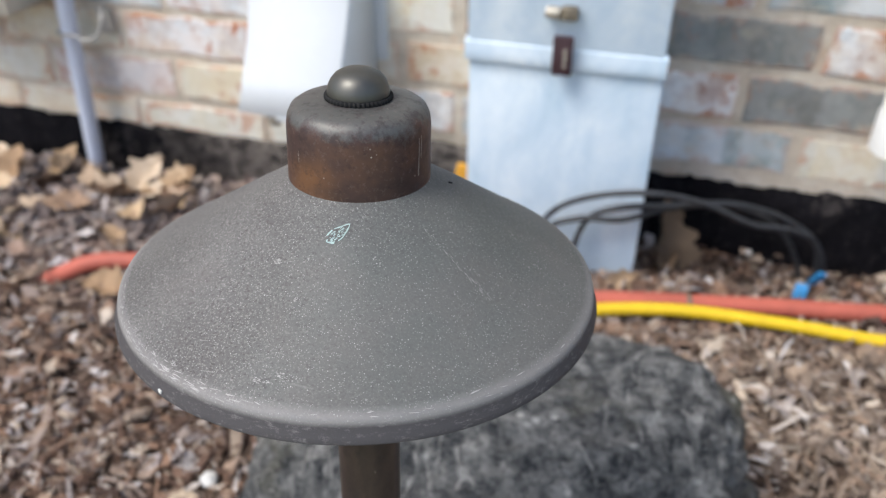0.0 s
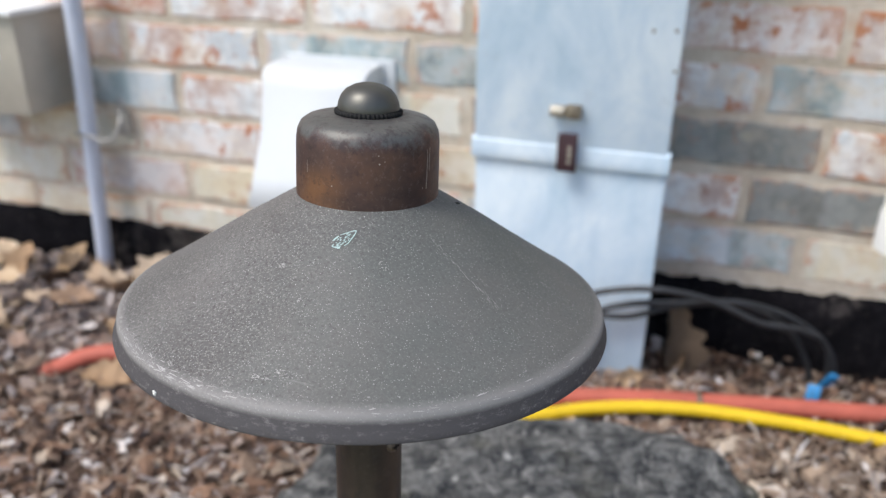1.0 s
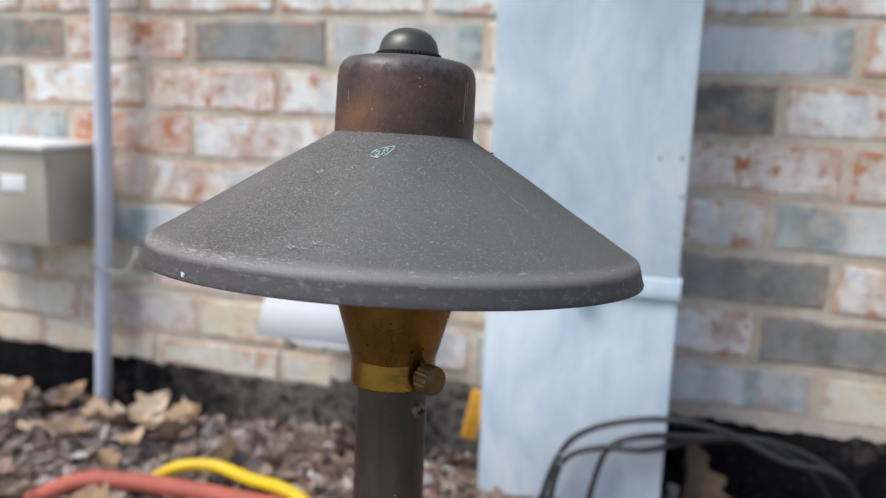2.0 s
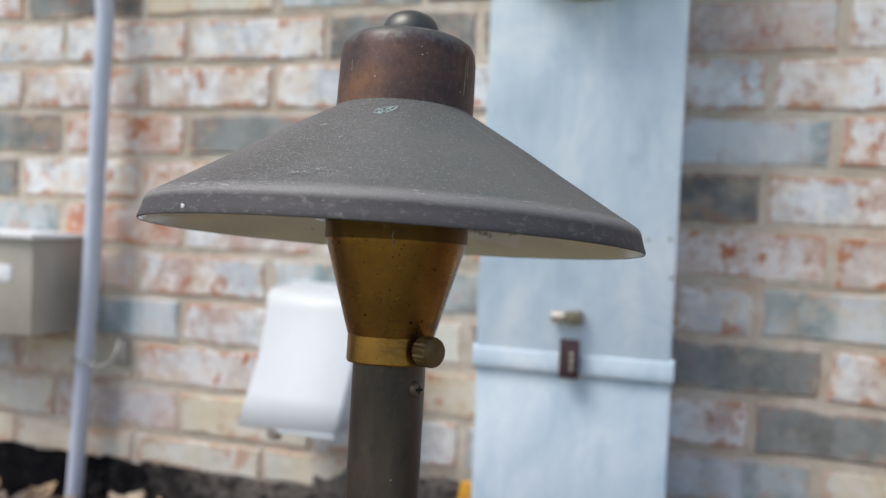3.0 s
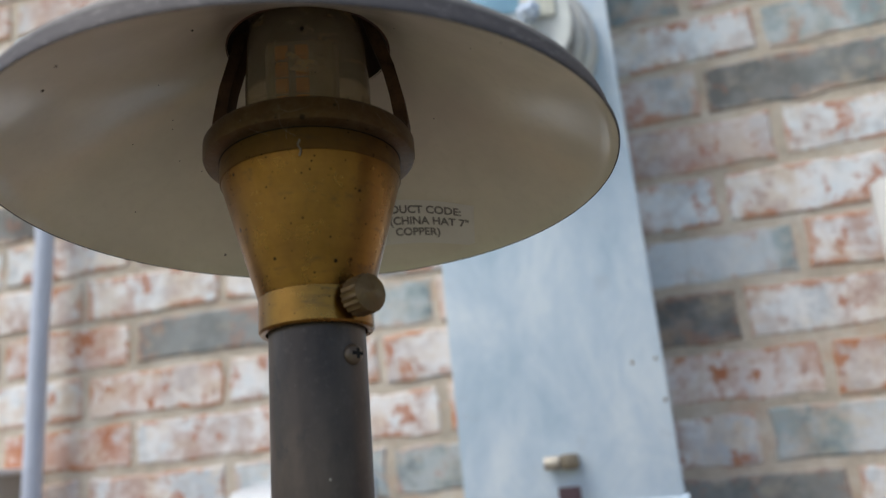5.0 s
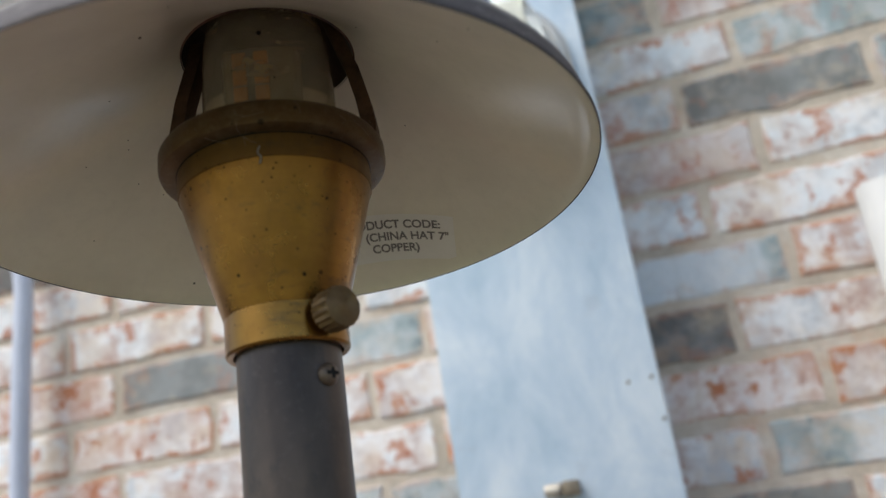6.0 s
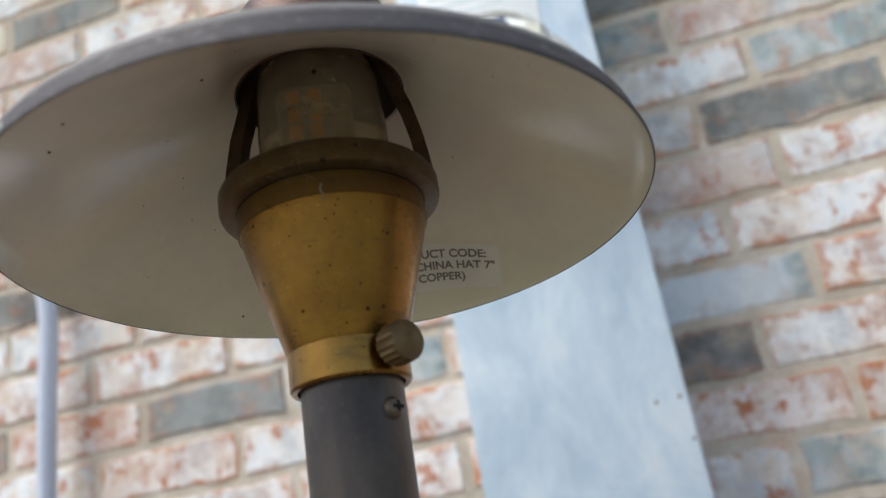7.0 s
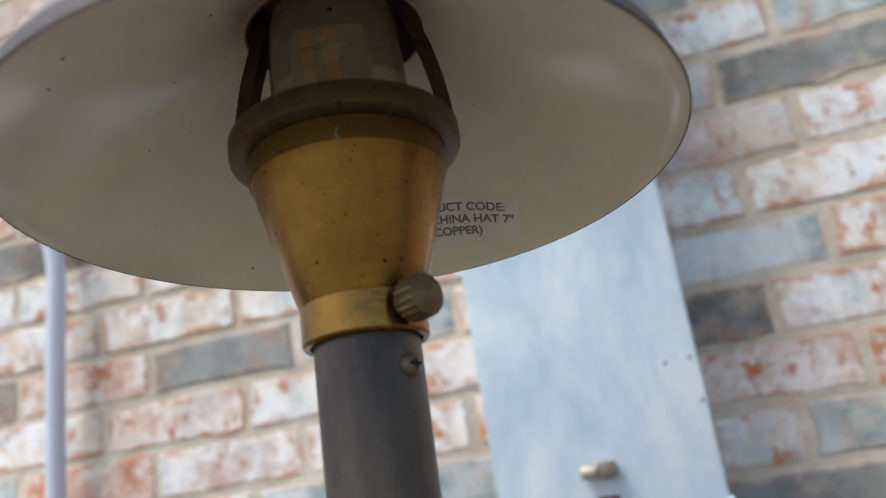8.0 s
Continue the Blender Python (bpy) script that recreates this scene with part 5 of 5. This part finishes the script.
def build_leaves():
    rnd = random.Random(21)
    meshes = [leaf_mesh(rnd) for _ in range(7)]
    browns = [me.copy() for me in meshes]
    for me in browns:
        me.materials[0] = M_LEAF_BROWN
    # x, y, length, pitch, roll, turn, lift
    spots = [(-0.705, 0.775, 0.105, -48, 10, 70, 0.050), (-0.93, 0.735, 0.100, -40, -20, 110, 0.045), (-0.74, 0.625, 0.085, 8, 12, 20, 0.020), (-0.70, 0.70, 0.080, -10, 25, 150, 0.025),
             (-0.80, 0.60, 0.090, 5, -14, 60, 0.018), (-0.84, 0.69, 0.080, 14, 30, 200, 0.022), (-0.62, 0.71, 0.075, -15, -30, 260, 0.018), (-0.55, 0.455, 0.080, 6, 10, 5, 0.016),
             (0.128, 0.765, 0.150, -88, 30, 108, 0.056), (0.150, 0.745, 0.060, -30, -38, 65, 0.020), (0.085, 0.655, 0.055, -20, 50, 35, 0.014), (-0.275, 0.178, 0.040, 10, 15, 40, 0.012),
             (-0.47, 0.62, 0.080, 0, -20, 120, 0.016), (-0.66, 0.80, 0.085, -55, 20, 40, 0.030), (-1.00, 0.66, 0.090, 10, 10, 300, 0.020), (-0.78, 0.53, 0.075, -8, 22, 170, 0.014),
             (-0.88, 0.79, 0.085, -35, 5, 80, 0.040), (-0.40, 0.75, 0.070, -20, 30, 10, 0.016), (0.34, 0.70, 0.050, 10, 40, 60, 0.012), (-0.62, 0.56, 0.070, 12, -25, 330, 0.014)]
    for _ in range(24):
        spots.append((rnd.uniform(-1.08, -0.56), 0.79 - abs(rnd.gauss(0, 0.10)), rnd.uniform(0.065, 0.10), rnd.gauss(-8, 18), rnd.gauss(0, 22), rnd.uniform(0, 360), rnd.uniform(0.022, 0.055)))
    for i, (x, y, size, rx, ry, rz, up) in enumerate(spots):
        ob = new("dead_leaf", meshes[i % 7])
        ob.matrix_basis = Matrix.Translation((x, y, ground_height(x, y) + 0.75 * up)) @ pose(0, 0, 0, 0, 0, rz) @ pose(0, 0, 0, ry, 0.7 * rx, 0) @ Matrix.Diagonal((0.82 * size, 0.82 * size, 0.82 * size, 1))
        if i in (3, 5, 8, 12, 14, 17, 25, 31, 38):
            ob.data = browns[i % 7]
            tagged(ob, "dark brown leaf curled in the mulch, shade in its colour", "leaf", "dead leaves")
        else:
            tagged(ob, "curled tan dead leaf lying in the mulch", "leaf", "dead leaves")


build_leaves()


def scrap(name, x, y, z, size, turn, material, label, category):
    rnd = random.Random(int(x * 1000))
    bm = block(-size[0] / 2, size[0] / 2, -size[1] / 2, size[1] / 2, 0, size[2], 0.0012)
    for v in bm.verts:
        v.co.x += 0.004 * math.sin(v.co.z * 120) + rnd.uniform(-0.0008, 0.0008)
    ob = new(name, mesh_of(name, bm, material))
    ob.matrix_basis = pose(x, y, z, turn[0], turn[1], turn[2])
    tagged(ob, label, category)


bm = bmesh.new()
bmesh.ops.create_icosphere(bm, subdivisions=3, radius=0.008)
for v in bm.verts:
    v.co *= 1 + 0.35 * noise.noise(v.co * 130)
    v.co.z *= 0.7
pebble = new("pebble", mesh_of("pebble", bm, M_WEARW))
pebble.location = (-0.262, 0.208, ground_height(-0.262, 0.208) + 0.012)
tagged(pebble, "small white pebble in the mulch beside the boulder", "pebble")
scrap("plastic_scrap", 0.327, 0.735, -0.004, (0.012, 0.005, 0.024), (20, 15, 20), M_BLUE, "small bright blue plastic scrap in the mulch", "scrap")
scrap("plastic_scrap", 0.308, 0.692, -0.002, (0.015, 0.006, 0.020), (-25, -8, -15), M_BLUE, "small bright blue plastic scrap in the mulch", "scrap")
scrap("marker_scrap", -0.150, 0.690, 0.060, (0.020, 0.005, 0.070), (5, 8, 10), M_AMBER, "amber-yellow strip standing beside the cabinet", "scrap")


def build_chips():
    """Bark chips and splinters, one heap of uncountable pieces."""
    rng = np.random.default_rng(5)
    count, near = 62000, 50000
    x, y = rng.uniform(-1.35, 0.75, count), rng.uniform(-0.10, 0.835, count)
    x[near:], y[near:] = rng.uniform(-3.6, 2.9, count - near), rng.uniform(-0.34, 0.835, count - near)
    length = np.exp(rng.normal(math.log(0.0098), 0.58, count))
    width, thick = length * rng.uniform(0.16, 0.5, count), length * rng.uniform(0.06, 0.16, count)
    length = np.minimum(length, 0.026)
    fibre = rng.random(count) < 0.30
    length[fibre] *= 2.1
    width[fibre], thick[fibre] = length[fibre] * 0.075, length[fibre] * 0.04
    yaw, pitch, roll = rng.uniform(0, 2 * math.pi, count), rng.normal(0, 0.35, count), rng.normal(0, 0.5, count)
    verts, faces = [], []
    bare = (x > 0.06) & (y > 0.69) & (rng.random(count) < 0.6)
    for i in range(count):
        if bare[i]:
            continue
        c = Vector((x[i], y[i], ground_height(x[i], y[i]) + 0.003 + 0.008 * rng.random()))
        m = Matrix.Translation(c) @ Euler((roll[i], pitch[i], yaw[i])).to_matrix().to_4x4()
        taper = rng.uniform(0.35, 1.0)
        skew = rng.uniform(-0.3, 0.3)
        base = len(verts)
        arch, bow = rng.normal(0, 0.13), rng.normal(0, 0.14)
        for sx, wide in ((-0.5, 0.7 * taper), (rng.uniform(-0.2, 0.2), rng.uniform(0.85, 1.25)), (0.5, rng.uniform(0.25, 1.0))):
            lift, side = 0.8 * length[i] * arch * (1 - 4 * sx * sx), length[i] * bow * (1 - 4 * sx * sx)
            for sy, sz in ((-0.5, -0.5), (0.5, -0.5), (0.5, 0.5), (-0.5, 0.5)):
                verts.append(m @ Vector((sx * length[i] * (1 + skew * sy), side + sy * width[i] * wide, lift + sz * thick[i])))
        faces += [tuple(base + k for k in f) for f in ((0, 1, 2, 3), (8, 11, 10, 9), (0, 4, 5, 1), (1, 5, 6, 2), (2, 6, 7, 3), (3, 7, 4, 0), (4, 8, 9, 5), (5, 9, 10, 6), (6, 10, 11, 7), (7, 11, 8, 4))]
    for i in range(1500):
        px = rng.uniform(-1.3, -0.3) if i < 1300 else rng.uniform(-0.3, 0.7)
        py = 0.835 - abs(rng.normal(0, 0.16 if i < 1300 else 0.09))
        size = rng.uniform(0.008, 0.022) if i < 1300 else rng.uniform(0.005, 0.013)
        m = Matrix.Translation((px, py, ground_height(px, py) + 0.010 + 0.012 * rng.random())) @ Euler((rng.normal(0, 0.5), rng.normal(0, 0.5), rng.uniform(0, 6.28))).to_matrix().to_4x4()
        base = len(verts)
        bend = rng.uniform(-0.5, 0.5)
        for ring in range(6):
            t = ring * math.pi / 3
            r = size * rng.uniform(0.55, 1.0)
            verts.append(m @ Vector((r * math.cos(t), 0.65 * r * math.sin(t), bend * size * math.cos(t) ** 2)))
        verts.append(m @ Vector((0, 0, -0.15 * size)))
        faces += [(base + k, base + (k + 1) % 6, base + 6) for k in range(6)]
    me = bpy.data.meshes.new("mulch")
    me.from_pydata(verts, [], faces)
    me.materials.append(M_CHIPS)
    tagged(new("mulch", me), "loose brown and grey bark mulch chips", "mulch", kind="stuff")


build_chips()
build_wall()
